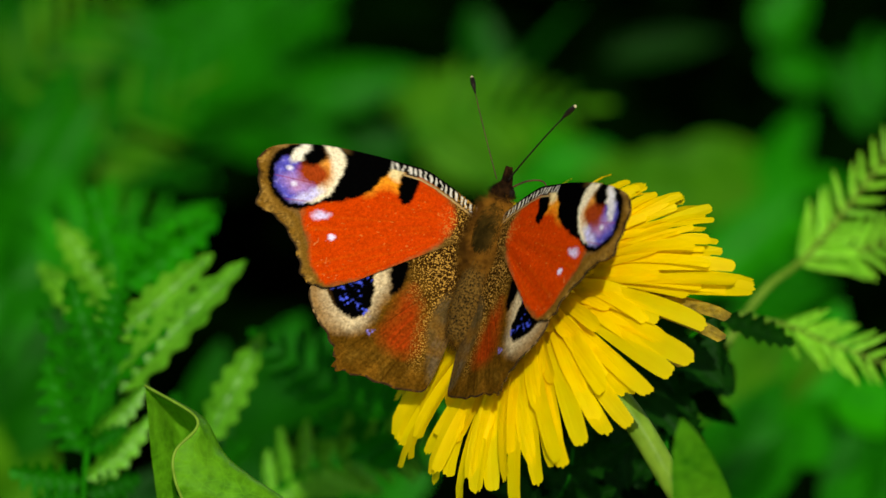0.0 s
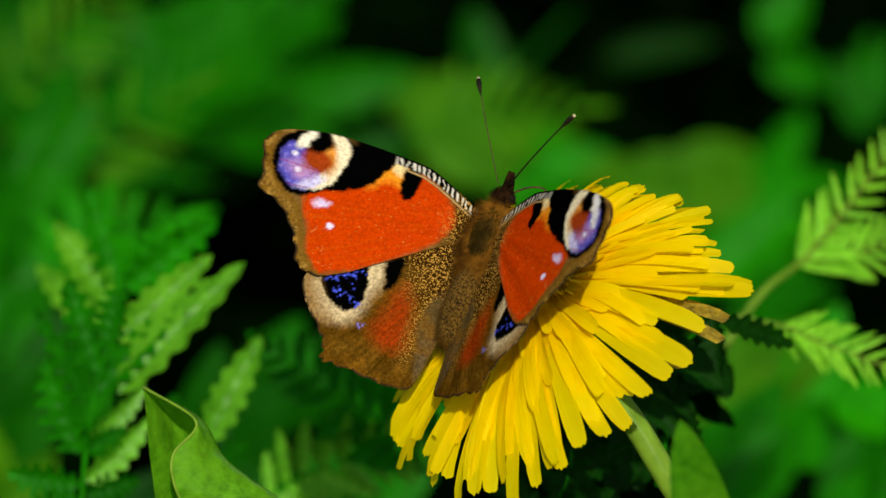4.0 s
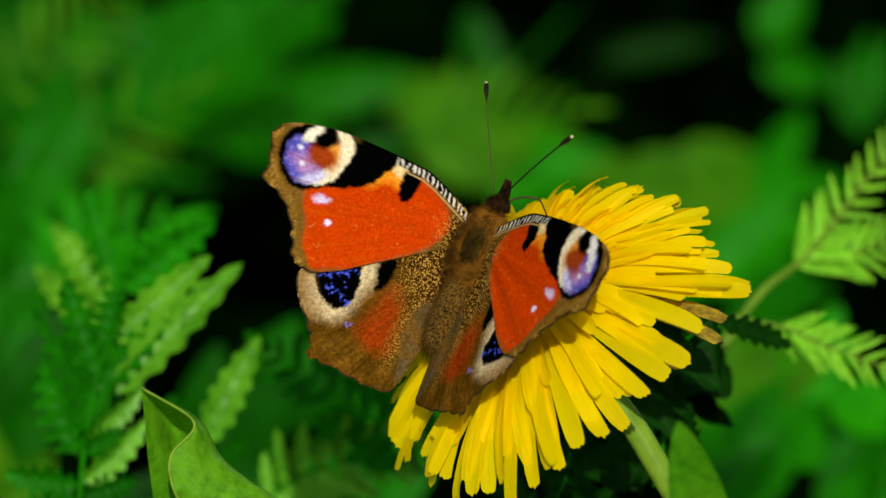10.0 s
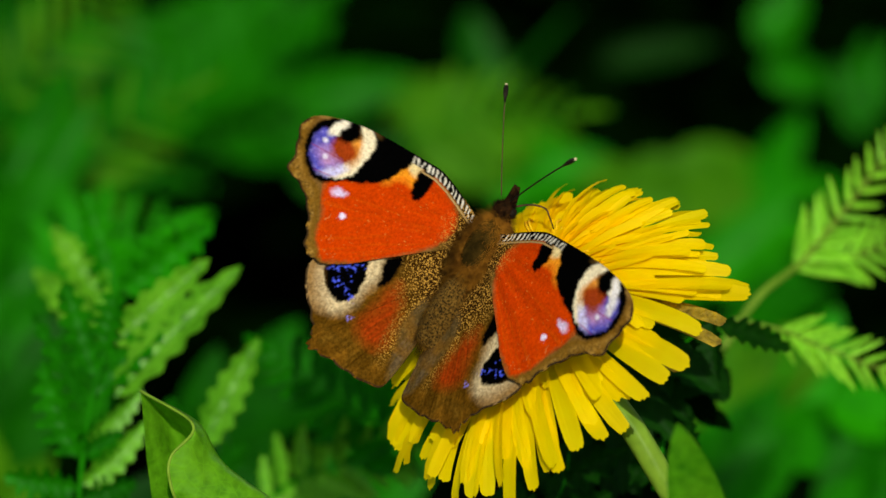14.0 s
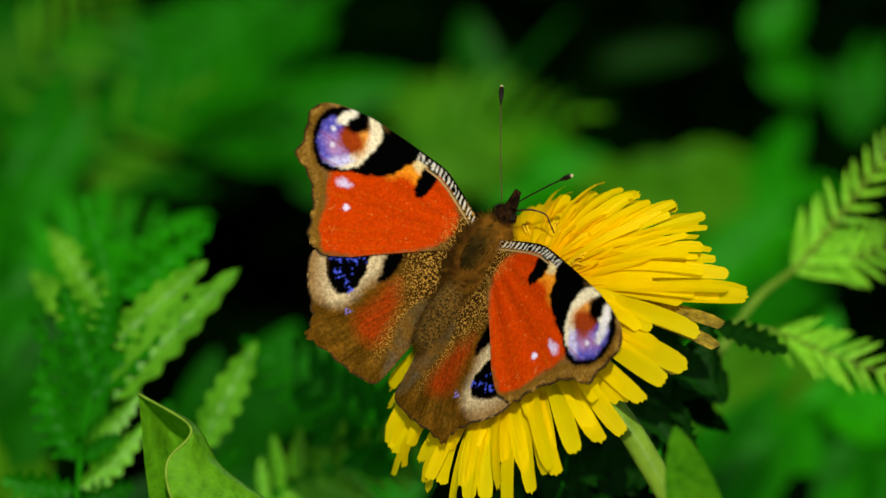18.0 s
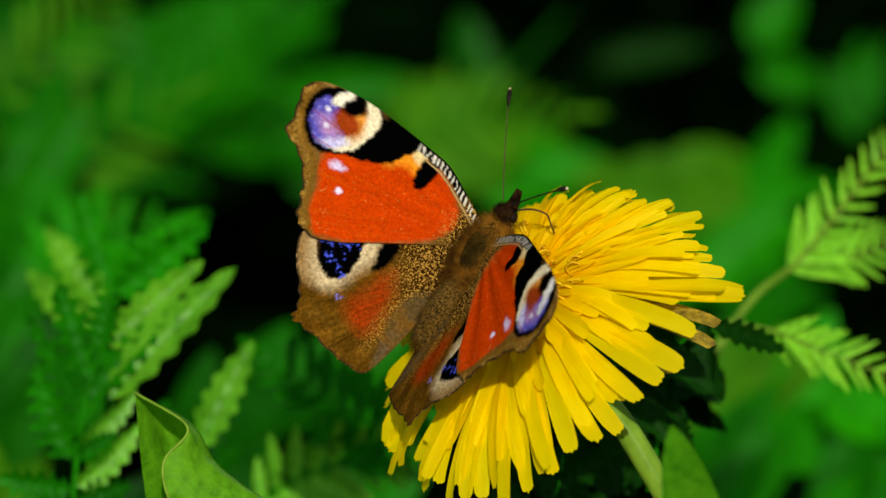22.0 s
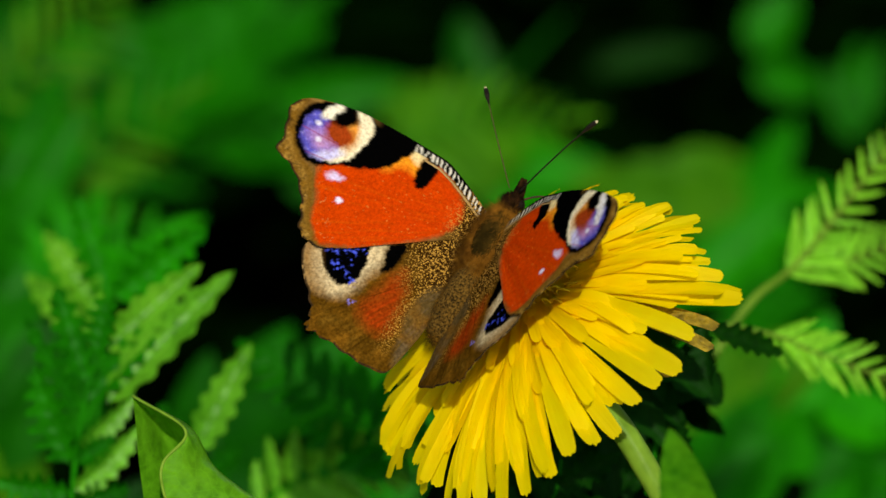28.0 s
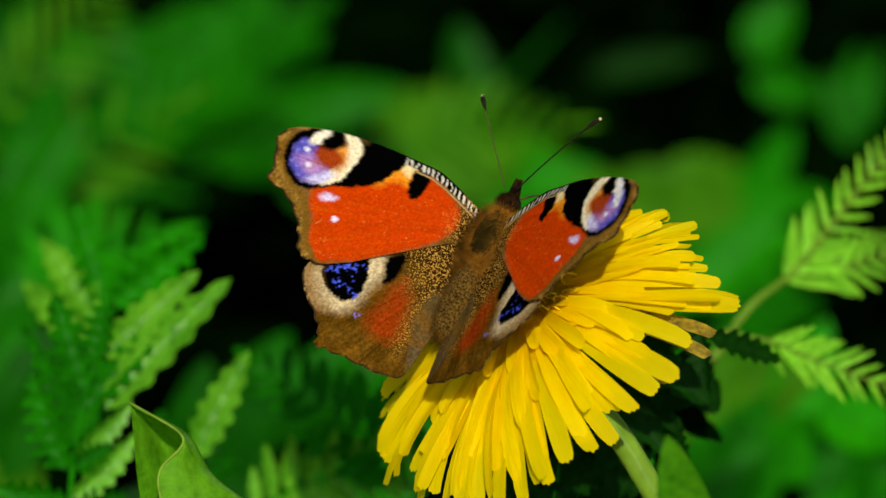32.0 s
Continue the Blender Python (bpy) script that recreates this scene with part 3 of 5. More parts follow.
def shrub():
    """An unseen dense shrub, added to arch over behind the flower, higher than the lens sees, and keep the ground dark.
    """
    rnd = random.Random(77)
    root = Vector((-0.75, 1.35, 0.0))
    ob = thing("unseen_shade_shrub", Matrix.Translation(root), "unseen leafy shrub added above the meadow to shade the ground", "shrub")
    for k in range(7):
        end = Vector((rnd.uniform(-0.9, 0.3), rnd.uniform(0.1, 1.3), rnd.uniform(0.85, 1.1)))
        p = smooth_path([(0, 0, 0), (0.02 * k, 0, 0.7), tuple((end - root) * 0.6 + Vector((0, 0, 0.55))), tuple(end - root)], 20)
        part("limb", mesh("limb", *tube(p, [0.014 - 0.0006 * i for i in range(20)], 8), BRACT_BROWN), ob)
    verts, faces = [], []
    for k in range(7500):
        a, r = rnd.uniform(0, 2 * math.pi), math.sqrt(rnd.random())
        wide = 1 + 0.10 * math.sin(3 * a + 1) + 0.06 * math.sin(7 * a)
        x, y = -0.25 + 1.15 * r * wide * math.cos(a), 1.20 + 1.00 * r * math.sin(a) * (wide if a < math.pi else 1)
        if k % 3 == 0:  # the hanging front fringe
            x, y = rnd.uniform(-0.75, 0.5), rnd.uniform(0.20, 0.6)
        c = Vector((x, y, rnd.uniform(0.70, 0.85 + 0.35 * math.sqrt(max(0, 1 - r * r))) if k % 3 else rnd.uniform(0.68, 0.80))) - root
        v, f = blade(0.11 * rnd.uniform(0.7, 1.2), 0.06, 0, 0.1, 0.2, 4)
        m = Matrix.Translation(c) @ Euler((rnd.gauss(0, 0.5), rnd.gauss(0, 0.5), rnd.uniform(0, 6.3))).to_matrix().to_4x4()
        o = len(verts)
        verts.extend(tuple(m @ Vector(q)) for q in v)
        faces.extend(tuple(i + o for i in q) for q in f)
    crown = part("crown", mesh("crown", verts, faces, LEAF), ob)
    tagged(crown, kind="stuff")


shrub()


# ---- the dandelion ----
NORMAL = (TILT.to_3x3() @ Vector((-0.55, 0.55, 0.63))).normalized()
HEADC = spot(12.2, -5.2, 3.2)


def petal(root, tip, z0, z1, bulge, width, seed):
    """A strap-shaped floret along +x, from radius root at height z0 to radius tip at height z1, arched by bulge, grooved, with a notched tip."""
    rnd = random.Random(seed)
    n, verts, faces = 14, [], []
    twist, cup = rnd.uniform(-0.5, 0.5), rnd.uniform(0.0, 0.28)
    notch = [rnd.uniform(-0.14, 0.14) + (0.12 if k % 2 else -0.12) for k in range(7)]
    bend = rnd.uniform(-0.07, 0.07)
    curl = rnd.uniform(-0.5, 1.0)
    for i in range(n + 1):
        s = i / n
        x = root + (tip - root) * s
        z = z0 + (z1 - z0) * s ** 1.4 + bulge * 4 * s * (1 - s) - curl * s ** 6
        w = width / 2 * (0.42 + 0.58 * min(1, s * 1.35) ** 0.8) * (1.0, 1.0, 0.95, 0.80)[max(0, i - n + 3)]
        for k in range(-3, 4):
            q = k / 3
            tooth = (notch[k + 3] - 0.5 * q * q) * width * 0.42 if i == n else 0
            zz = (cup * q * q - 0.08 * (1 - abs(q)) + (0.07 if abs(k) == 1 else 0)) * w + twist * s * q * w
            verts.append(((x + tooth) * MM, (q * w + bend * (tip - root) * s * s) * MM, (z + zz) * MM))
    for i in range(n):
        for k in range(6):
            q = i * 7 + k
            faces.append((q, q + 7, q + 8, q + 1))
    return verts, faces


def near(a, middle, wide):
    """1 where the angle a (radians) is at middle (degrees), falling off over wide degrees."""
    d = (math.degrees(a) - middle + 180) % 360 - 180
    return math.exp(-(d / wide) ** 2)


REACH = ((0, 18.5), (17, 16.5), (60, 16.5), (100, 17), (149, 20.5), (160, 25), (175, 27), (200, 29), (224, 30.5), (236, 29.5), (246, 26), (268, 24.5), (280, 25), (290, 28), (308, 30), (331, 23.5), (360, 18.5))


def reach(a):
    """How far the florets reach in millimetres: 0 degrees is the rim that leans up, 180 down, 270 towards the lens."""
    return float(np.interp(math.degrees(a) % 360, [q for q, r in REACH], [r for q, r in REACH]))


def dandelion():
    rnd = random.Random(8)
    base = frame_on(HEADC, TILT.to_3x3() @ Vector((0.707, 0.707, 0)), NORMAL)
    flower = thing("dandelion", base, "bright yellow dandelion head in full bloom on a pale green stalk", "flower")
    inv = base.inverted()
    # stalk from under the head down to the soil
    foot = HEADC - NORMAL * 0.012
    path = [HEADC - NORMAL * 0.006, foot, spot(21.2, -18.2, -2.5), spot(23.7, -21.9, -1.5), spot(27.8, -28.7, -1.0), spot(33.5, -38.5, -3.0)]
    path += [Vector(path[-1]) + Vector((0.003, 0.003, -0.014)), Vector(path[-1]) + Vector((0.009, 0.010, -0.045))]
    low = Vector(path[-1]) + Vector((0.012, 0.02, -0.09))
    low2 = Vector((low.x + 0.02, low.y + 0.04, -0.02))
    pts = smooth_path([tuple(inv @ Vector(p)) for p in path + [low, low2]], 60)
    v, f = tube(pts, [1.6 * MM] * 60, 14)
    part("stalk", mesh("stalk", v, f, STALK), flower, label="pale green hollow stalk")
    # green cup with its bracts
    v, f = tube([(0, 0, -0.013), (0, 0, -0.011), (0, 0, -0.006), (0, 0, -0.001), (0, 0, 0.001)], [0.003, 0.006, 0.0075, 0.008, 0.0075], 20)
    part("cup", mesh("cup", v, f, LEAF), flower)
    for k in range(18):
        a = 2 * math.pi * (k + rnd.uniform(-0.2, 0.2)) / 18
        v, f = blade(0.0105 * rnd.uniform(0.8, 1.15), 0.0030, 0, 0.2, rnd.uniform(0.1, 0.4), 8)
        m = Matrix.Rotation(a, 4, "Z") @ pose(0.006, 0, -0.008, 0, rnd.uniform(-30, -12), 0)
        part("bract", mesh("bract", v, f, BRACT_BROWN if k % 4 == 0 else LEAF_DARK), flower, m)
    # spent florets that hang below the head
    for k, (a, r, drop) in enumerate(((304, 24.8, 6.2), (299, 24.0, 7.2), (286, 20.0, 7.0))):
        v, f = petal(6, r, -2.5, -drop, 2.0, 1.9, 90 + k)
        part("spent_petal", mesh("spent_petal", v, f, SPENT), flower, Matrix.Rotation(radians(a), 4, "Z"), label="withered brownish yellow petal")
    # florets of the domed head, from the outer rows in
    rnd = random.Random(8)
    for row, (count, far, root, z0, z1, bulge, wide) in enumerate((
            (42, 1.00, 3.6, 0.2, -1.6, 1.6, 2.3), (42, 0.97, 3.4, 0.5, -0.8, 1.8, 2.3), (40, 0.92, 3.2, 0.8, 0.2, 1.8, 2.2), (38, 0.84, 3.0, 1.0, 0.9, 1.7, 2.1),
            (38, 0.74, 2.7, 1.2, 1.5, 1.6, 2.0), (36, 0.63, 2.4, 1.4, 2.1, 1.3, 1.8), (36, 0.52, 2.1, 1.5, 2.7, 1.0, 1.6), (34, 0.42, 1.8, 1.6, 3.2, 0.8, 1.4),
            (32, 0.33, 1.4, 1.7, 3.6, 0.5, 1.25), (28, 0.24, 1.0, 1.8, 3.9, 0.3, 1.1), (20, 0.15, 0.6, 1.9, 4.1, 0.1, 1.0), (12, 0.08, 0.3, 1.9, 4.2, 0.0, 0.9),
            (60, 0.95, 3.2, 1.0, 1.0, 1.8, 1.7), (60, 0.84, 3.0, 1.3, 1.9, 1.6, 1.6), (60, 0.72, 2.7, 1.5, 2.6, 1.4, 1.5), (56, 0.60, 2.4, 1.7, 3.1, 1.1, 1.4), (50, 0.48, 2.0, 1.8, 3.5, 0.9, 1.3))):
        for k in range(count):
            a = 2 * math.pi * (k + rnd.uniform(-0.4, 0.4)) / count + row * 0.37
            gap = near(a, 286, 30)  # they stand apart on the side towards the stalk
            low = near(a, 235, 75)
            if rnd.random() < (0.66 if 0 < row < 5 else 0.40 if row < 8 else 0.0) * gap or (2 < row < 8 and rnd.random() < 0.45 * low):
                continue
            if row > 11 and near(a, 350, 72) < rnd.uniform(0.25, 0.7):
                continue  # the upper side is thicker
            R = reach(a) * far * (rnd.uniform(0.86, 1.06) if row else rnd.uniform(0.93, 1.03))
            broad = 1 - 0.22 * near(a, 20, 70) - 0.26 * near(a, 322, 26) + 0.16 * gap
            v, f = petal(root, R, z0, z1 + rnd.gauss(0, 0.5) - (0.8 * gap + 1.8 * near(a, 312, 22) if row < 3 or row > 11 else 0), bulge * rnd.uniform(0.5, 1.4), wide * broad * rnd.uniform(0.82, 1.12), 100 * row + k)
            part("petal", mesh("petal", v, f, PETAL), flower, Matrix.Rotation(a, 4, "Z") @ Matrix.Rotation(radians(rnd.uniform(-14, 14)), 4, "X"))
    # curled styles round the middle
    for k in range(60):
        a, r, L = rnd.uniform(0, 2 * math.pi), rnd.uniform(1.0, 8.0), rnd.uniform(1.6, 2.8)
        q, z = rnd.uniform(0.5, 1.0), 5.0 - 0.33 * r
        line = smooth_path([(r, 0, z - 1.5), (r + 0.2, 0.1, z + 0.4 * L), (r + 0.5 * L, 0.5 * q, z + 0.62 * L), (r + 0.72 * L, 0.8 * q, z + 0.30 * L), (r + 0.5 * L, 0.9 * q, z + 0.15 * L)], 14) * MM
        part("style", mesh("style", *tube(line, [0.16 * MM] * 14, 5), STYLE), flower, Matrix.Rotation(a, 4, "Z"))
    return flower


dandelion()


# ---- the butterfly ----
FORE = [(0, 1.2), (2.5, 2.2), (4.7, 3.2), (7.3, 4.3), (9.3, 4.9), (12.8, 5.05), (17.5, 5.1), (22, 4.9), (26.3, 4.0), (28.4, 2.9), (29.2, 1.5), (28.8, -0.3),
        (28.2, -1.9), (28.0, -4.0), (27.1, -4.6), (25.9, -4.9), (24.6, -5.6), (23.1, -6.9), (21.9, -8.4), (21.0, -9.9), (20.5, -11.3), (19.6, -12.1), (18.4, -12.5),
        (16.7, -12.4), (14.0, -11.0), (11.2, -8.9), (8.5, -6.9), (5.6, -4.8), (2.8, -2.9), (0, -1.2)]
HIND = [(0, 1.5), (4, 1.6), (9, 0.2), (14, -2.8), (17.6, -5.8), (19.0, -9.0), (18.3, -11.0), (17.0, -12.7), (15.6, -14.1), (14.5, -15.6), (13.9, -16.8), (13.9, -17.9),
        (13.2, -18.2), (11.6, -18.2), (9.2, -18.4), (6.8, -18.7), (4.3, -18.7), (2.6, -18.3), (1.9, -16.3), (1.5, -14.0), (1.2, -12.0), (1.0, -9.5), (1.0, -6.5), (0.9, -3.5), (0, -1.0)]


def grain(p, scale, seed):
    """Smooth value noise from 0 to 1 at points p (n x 2)."""
    rs = np.random.RandomState(seed)
    table = rs.rand(64, 64)
    q = p * scale + 500
    i = np.floor(q).astype(int)
    f = q - i
    f = f * f * (3 - 2 * f)
    g = lambda a, b: table[(i[:, 0] + a) % 64, (i[:, 1] + b) % 64]
    return (g(0, 0) * (1 - f[:, 0]) + g(1, 0) * f[:, 0]) * (1 - f[:, 1]) + (g(0, 1) * (1 - f[:, 0]) + g(1, 1) * f[:, 0]) * f[:, 1]


def within(p, poly, soft, rounded=6):
    """How far points p lie inside a smoothed polygon: 0 outside, 1 inside, soft millimetres wide."""
    poly = smooth_path(list(poly) + [poly[0]], rounded * len(poly))[:-1]
    a, b = poly, np.roll(poly, -1, 0)
    best = np.full(len(p), 1e9)
    inside = np.zeros(len(p), bool)
    for (x0, y0), (x1, y1) in zip(a, b):
        dx, dy = x1 - x0, y1 - y0
        s = np.clip(((p[:, 0] - x0) * dx + (p[:, 1] - y0) * dy) / max(dx * dx + dy * dy, 1e-9), 0, 1)
        best = np.minimum(best, np.hypot(p[:, 0] - x0 - s * dx, p[:, 1] - y0 - s * dy))
        if y0 != y1:
            inside ^= ((y0 > p[:, 1]) != (y1 > p[:, 1])) & (p[:, 0] < x0 + (p[:, 1] - y0) / (y1 - y0) * dx)
    return np.clip(0.5 + np.where(inside, best, -best) / soft, 0, 1)


def disc(p, x, y, rx, ry, turn=0, soft=0.3):
    c, s = math.cos(radians(turn)), math.sin(radians(turn))
    u, v = (p[:, 0] - x) * c + (p[:, 1] - y) * s, -(p[:, 0] - x) * s + (p[:, 1] - y) * c
    return np.clip(0.5 + (1 - np.hypot(u / rx, v / ry)) * min(rx, ry) / soft, 0, 1)


def lay(col, colour, mask):
    m = np.clip(mask, 0, 1)[:, None]
    return col * (1 - m) + np.array(colour) * m


def fore_pattern(p, edge, side):
    w = p + 0.35 * np.stack([grain(p, 1.6, 1) - 0.5, grain(p, 1.6, 2) - 0.5], 1) + 0.22 * np.stack([grain(p, 6, 3) - 0.5, grain(p, 6, 4) - 0.5], 1)
    ray = np.arctan2(p[:, 1], p[:, 0] + 0.5)
    col = np.zeros((len(p), 3)) + (0.14, 0.070, 0.008)
    col = lay(col, (0.30, 0.16, 0.05), 0.6 * grain(p, 0.5, 5))
    # gold-dusted brown at the base
    base = np.clip((6.5 - np.hypot(p[:, 0], p[:, 1] * 0.9)) / 3, 0, 1)
    col = lay(col, (0.040, 0.016, 0.002), base)
    # red field
    red = within(w, [(22.4, -3.0), (21.6, -5.2), (20.4, -7.2), (19.7, -9.7), (18.2, -11.5), (16.8, -12.0), (11.5, -9.2), (6.0, -4.6), (4.2, -1.8), (4.6, 0.9), (7.4, 2.9), (10, 3.6), (14, 3), (19, 1)], 0.8)
    col = lay(col, (0.59, 0.047, 0.0015), red)
    col = lay(col, (0.60, 0.085, 0.003), red * np.clip(grain(np.stack([p[:, 0] * 0.25, ray * 60], 1), 1, 6) * 1.6 - 0.9, 0, 1) * 0.7)
    col = lay(col, (0.42, 0.020, 0.003), red * np.clip(1 - p[:, 0] / 14, 0, 1) * grain(p, 0.8, 7) * 0.5)
    dust = np.clip((6.2 - np.hypot(p[:, 0], p[:, 1])) / 2.5, 0, 1)
    flecks = red * (grain(p, 3.2, 9) > 0.93) * 0.45
    col = lay(col, (0.75, 0.26, 0.04), flecks)
    # yellow notch, black patches on the front edge
    col = lay(col, (0.86, 0.30, 0.015), within(w, [(13.2, 4.2), (11.3, 4.2), (11.4, 1.4), (13.2, 1.5), (15.4, 0.0), (15.6, 2.4)], 1.3))
    col = lay(col, (0.84, 0.66, 0.30), within(w, [(13.3, 4.6), (11.6, 4.6), (11.7, 3.0), (12.6, 2.7), (13.5, 3.6)], 0.7))
    black = (0.0008, 0.0008, 0.0008)
    col = lay(col, black, within(w, [(20.5, 5.4), (19.4, 3.5), (19.2, 0.5), (20.2, -2.0), (17.0, -0.8), (15.0, 0.4), (13.9, 2.3), (12.9, 4.2), (13.4, 5.6), (17, 6)], 0.35))
    col = lay(col, black, within(w, [(11.7, 3.6), (10.0, 4.3), (9.4, 3.0), (9.6, 1.2), (9.9, 0.3), (10.7, 0.2), (11.5, 1.3)], 0.3))
    # the front edge, barred black and cream near the base
    front = np.interp(p[:, 0], [a for a, b in FORE[:9]], [b for a, b in FORE[:9]]) - p[:, 1]
    bars = np.clip(0.5 + 2.5 * (np.sin(p[:, 0] * 9.0 + 4.0 * grain(p, 1.5, 10) + front * 2.6) - 0.38 + 1.2 * (grain(p, 5, 18) - 0.5)), 0, 1)
    strip = np.clip((1.2 - front) / 0.2, 0, 1) * (p[:, 0] < 13.2)
    col = lay(col, black, strip)
    col = lay(col, (0.75, 0.70, 0.56), strip * bars * np.clip((front - 0.12) / 0.15, 0, 1))
    col = lay(col, (0.40, 0.26, 0.10), (np.abs(front - 1.42) < 0.13) * (p[:, 0] < 11.5))
    # brown outer border, tan with darker rays
    col = lay(col, (0.19, 0.092, 0.010), within(w, [(29.5, 5), (28, 3.4), (27.7, 1.0), (26.7, -1.6), (24.9, -3.4), (22.9, -4.3), (21.5, -6.2), (20.3, -8.6), (19.3, -10.6), (17.5, -11.9), (17, -13.5), (24, -14), (31, -6)], 0.6))
    border = within(w, [(29.5, 5), (28.2, 3.2), (28.1, 1.0), (27.2, -2.0), (25.3, -3.9), (23.3, -4.9), (22.0, -6.6), (20.9, -9.0), (19.8, -11.0), (18, -12.2), (17, -13.5), (24, -14), (31, -6)], 0.6)
    col = lay(col, (0.32, 0.175, 0.030), border * np.clip(grain(p, 1.1, 19) * 1.5 - 0.3, 0, 1))
    col = lay(col, (0.07, 0.035, 0.008), border * (np.abs(np.sin(ray * 19 + 0.6 * grain(p, 1, 33))) < 0.10) * 0.6)
    col = lay(col, (0.60, 0.36, 0.10), np.maximum(border, red * np.clip((edge - 1.0) / 1.0, 0, 1) * np.clip((4.2 - edge) / 1.5, 0, 1)) * (grain(p, 3.6, 34) > 0.88) * 0.35)
    col = lay(col, (0.27, 0.15, 0.035), np.clip((p[:, 0] - 18) / 4, 0, 1) * np.clip((0.75 - front) / 0.3, 0, 1))
    # the eyespot
    eye = within(w, [(27.6, 0.3), (27.6, 1.9), (26.5, 3.6), (24.4, 4.7), (21.5, 5.2), (19.3, 4.9), (18.5, 3.4), (18.4, 1.2), (19.2, -1.2), (20.8, -2.6), (22.9, -3.6), (25.0, -3.3), (26.7, -2.0)], 0.35)
    col = lay(col, black, eye)
    cream = within(w, [(21.7, 5.0), (20.2, 5.0), (19.1, 4.4), (18.7, 3.2), (18.8, 1.3), (19.4, -0.9), (20.8, -2.1), (22.4, -2.6), (22.6, -1.2), (21.2, 0.2), (20.7, 1.6), (20.8, 3.6)], 0.4)
    col = lay(col, (0.90, 0.78, 0.50), cream)
    vio = within(w, [(26.1, -1.5), (26.6, 0.0), (26.6, 1.5), (26.0, 2.4), (24.6, 2.3), (23.2, 1.4), (21.7, 0.4), (21.2, -1.4), (22.4, -2.6), (24.4, -2.6)], 0.6)
    col = lay(col, (0.10, 0.09, 0.50), vio * (0.8 + 0.4 * grain(p, 2.2, 14)))
    col = lay(col, (0.32, 0.28, 0.74), vio * np.clip(2.4 * grain(p, 2.6, 11) - 1.35, 0, 1) * 0.8)
    col = lay(col, (0.52, 0.27, 0.52), vio * disc(w, 23.5, -0.4, 1.9, 1.1, 5, 1.2) * (0.7 + 0.4 * grain(p, 1.8, 15)))
    col = lay(col, (0.66, 0.62, 0.88), np.maximum(vio, cream) * disc(w, 22.2, -1.75, 1.9, 0.62, -35, 0.6) * (0.7 + 0.4 * grain(p, 2.4, 35)))
    col = lay(col, (0.30, 0.05, 0.16), vio * (np.abs(np.sin(ray * 30)) < 0.10) * 0.6)
    col = lay(col, (0.88, 0.80, 0.60), disc(w, 24.3, 3.35, 1.55, 0.75, -56, 0.4))
    col = lay(col, (0.78, 0.30, 0.04), disc(w, 20.9, 1.9, 0.95, 1.9, -20, 0.9))
    col = lay(col, (0.34, 0.045, 0.006), disc(w, 22.2, 1.15, 1.95, 1.4, 10, 0.8))
    col = lay(col, black, disc(w, 22.3, 3.3, 1.5, 1.05, -32, 0.4))
    col = lay(col, (0.85, 0.80, 0.95), np.maximum(disc(p, 24.1, -0.6, 0.35, 0.28), disc(p, 25.1, 1.2, 0.4, 0.28)))
    if side > 0:
        col = lay(col, (0.34, 0.045, 0.010), disc(w, 22.4, 0.4, 0.9, 1.3, 30, 0.8) * 0.8)
        col = lay(col, (0.84, 0.80, 0.78), within(w, [(23.4, 4.3), (24.4, 4.2), (25.8, 2.4), (26.0, 0.5), (25.1, 0.3), (24.6, 2.2)], 0.6) * (0.75 + 0.35 * grain(p, 2.4, 16)))
    # pale dots
    col = lay(col, (0.74, 0.60, 0.84), disc(w, 19.9, -3.7, 1.05, 0.5, -15, 0.5))
    col = lay(col, (0.82, 0.72, 0.90), disc(w, 17.9, -6.1, 0.52, 0.42, -15, 0.25))
    col = lay(col, (0.03, 0.018, 0.008), np.clip((0.50 - edge) / 0.35, 0, 1) * (p[:, 0] > 14) * (p[:, 1] < 3) * (grain(p, 2.0, 13) > 0.3))
    col *= (0.86 + 0.28 * grain(p, 3, 12))[:, None]
    col *= (1 + border * (grain(p, 4.5, 36) - 0.5) * 0.9)[:, None]
    col *= (1 - 0.08 * np.clip(np.abs(np.sin(ray * 13)) < 0.05, 0, 1) * (1 - red * 0.6) * (1 - eye))[:, None]
    return np.hstack([col, dust[:, None]])


def cream_of(w):
    return within(w, [(19.6, -7), (18.9, -10.4), (17.0, -12.6), (14.3, -13.3), (12.3, -12.9), (11.2, -11.7), (10.6, -9.4), (9.7, -6.8), (9.9, -4.4), (13, -2), (18, -5)], 1.9)


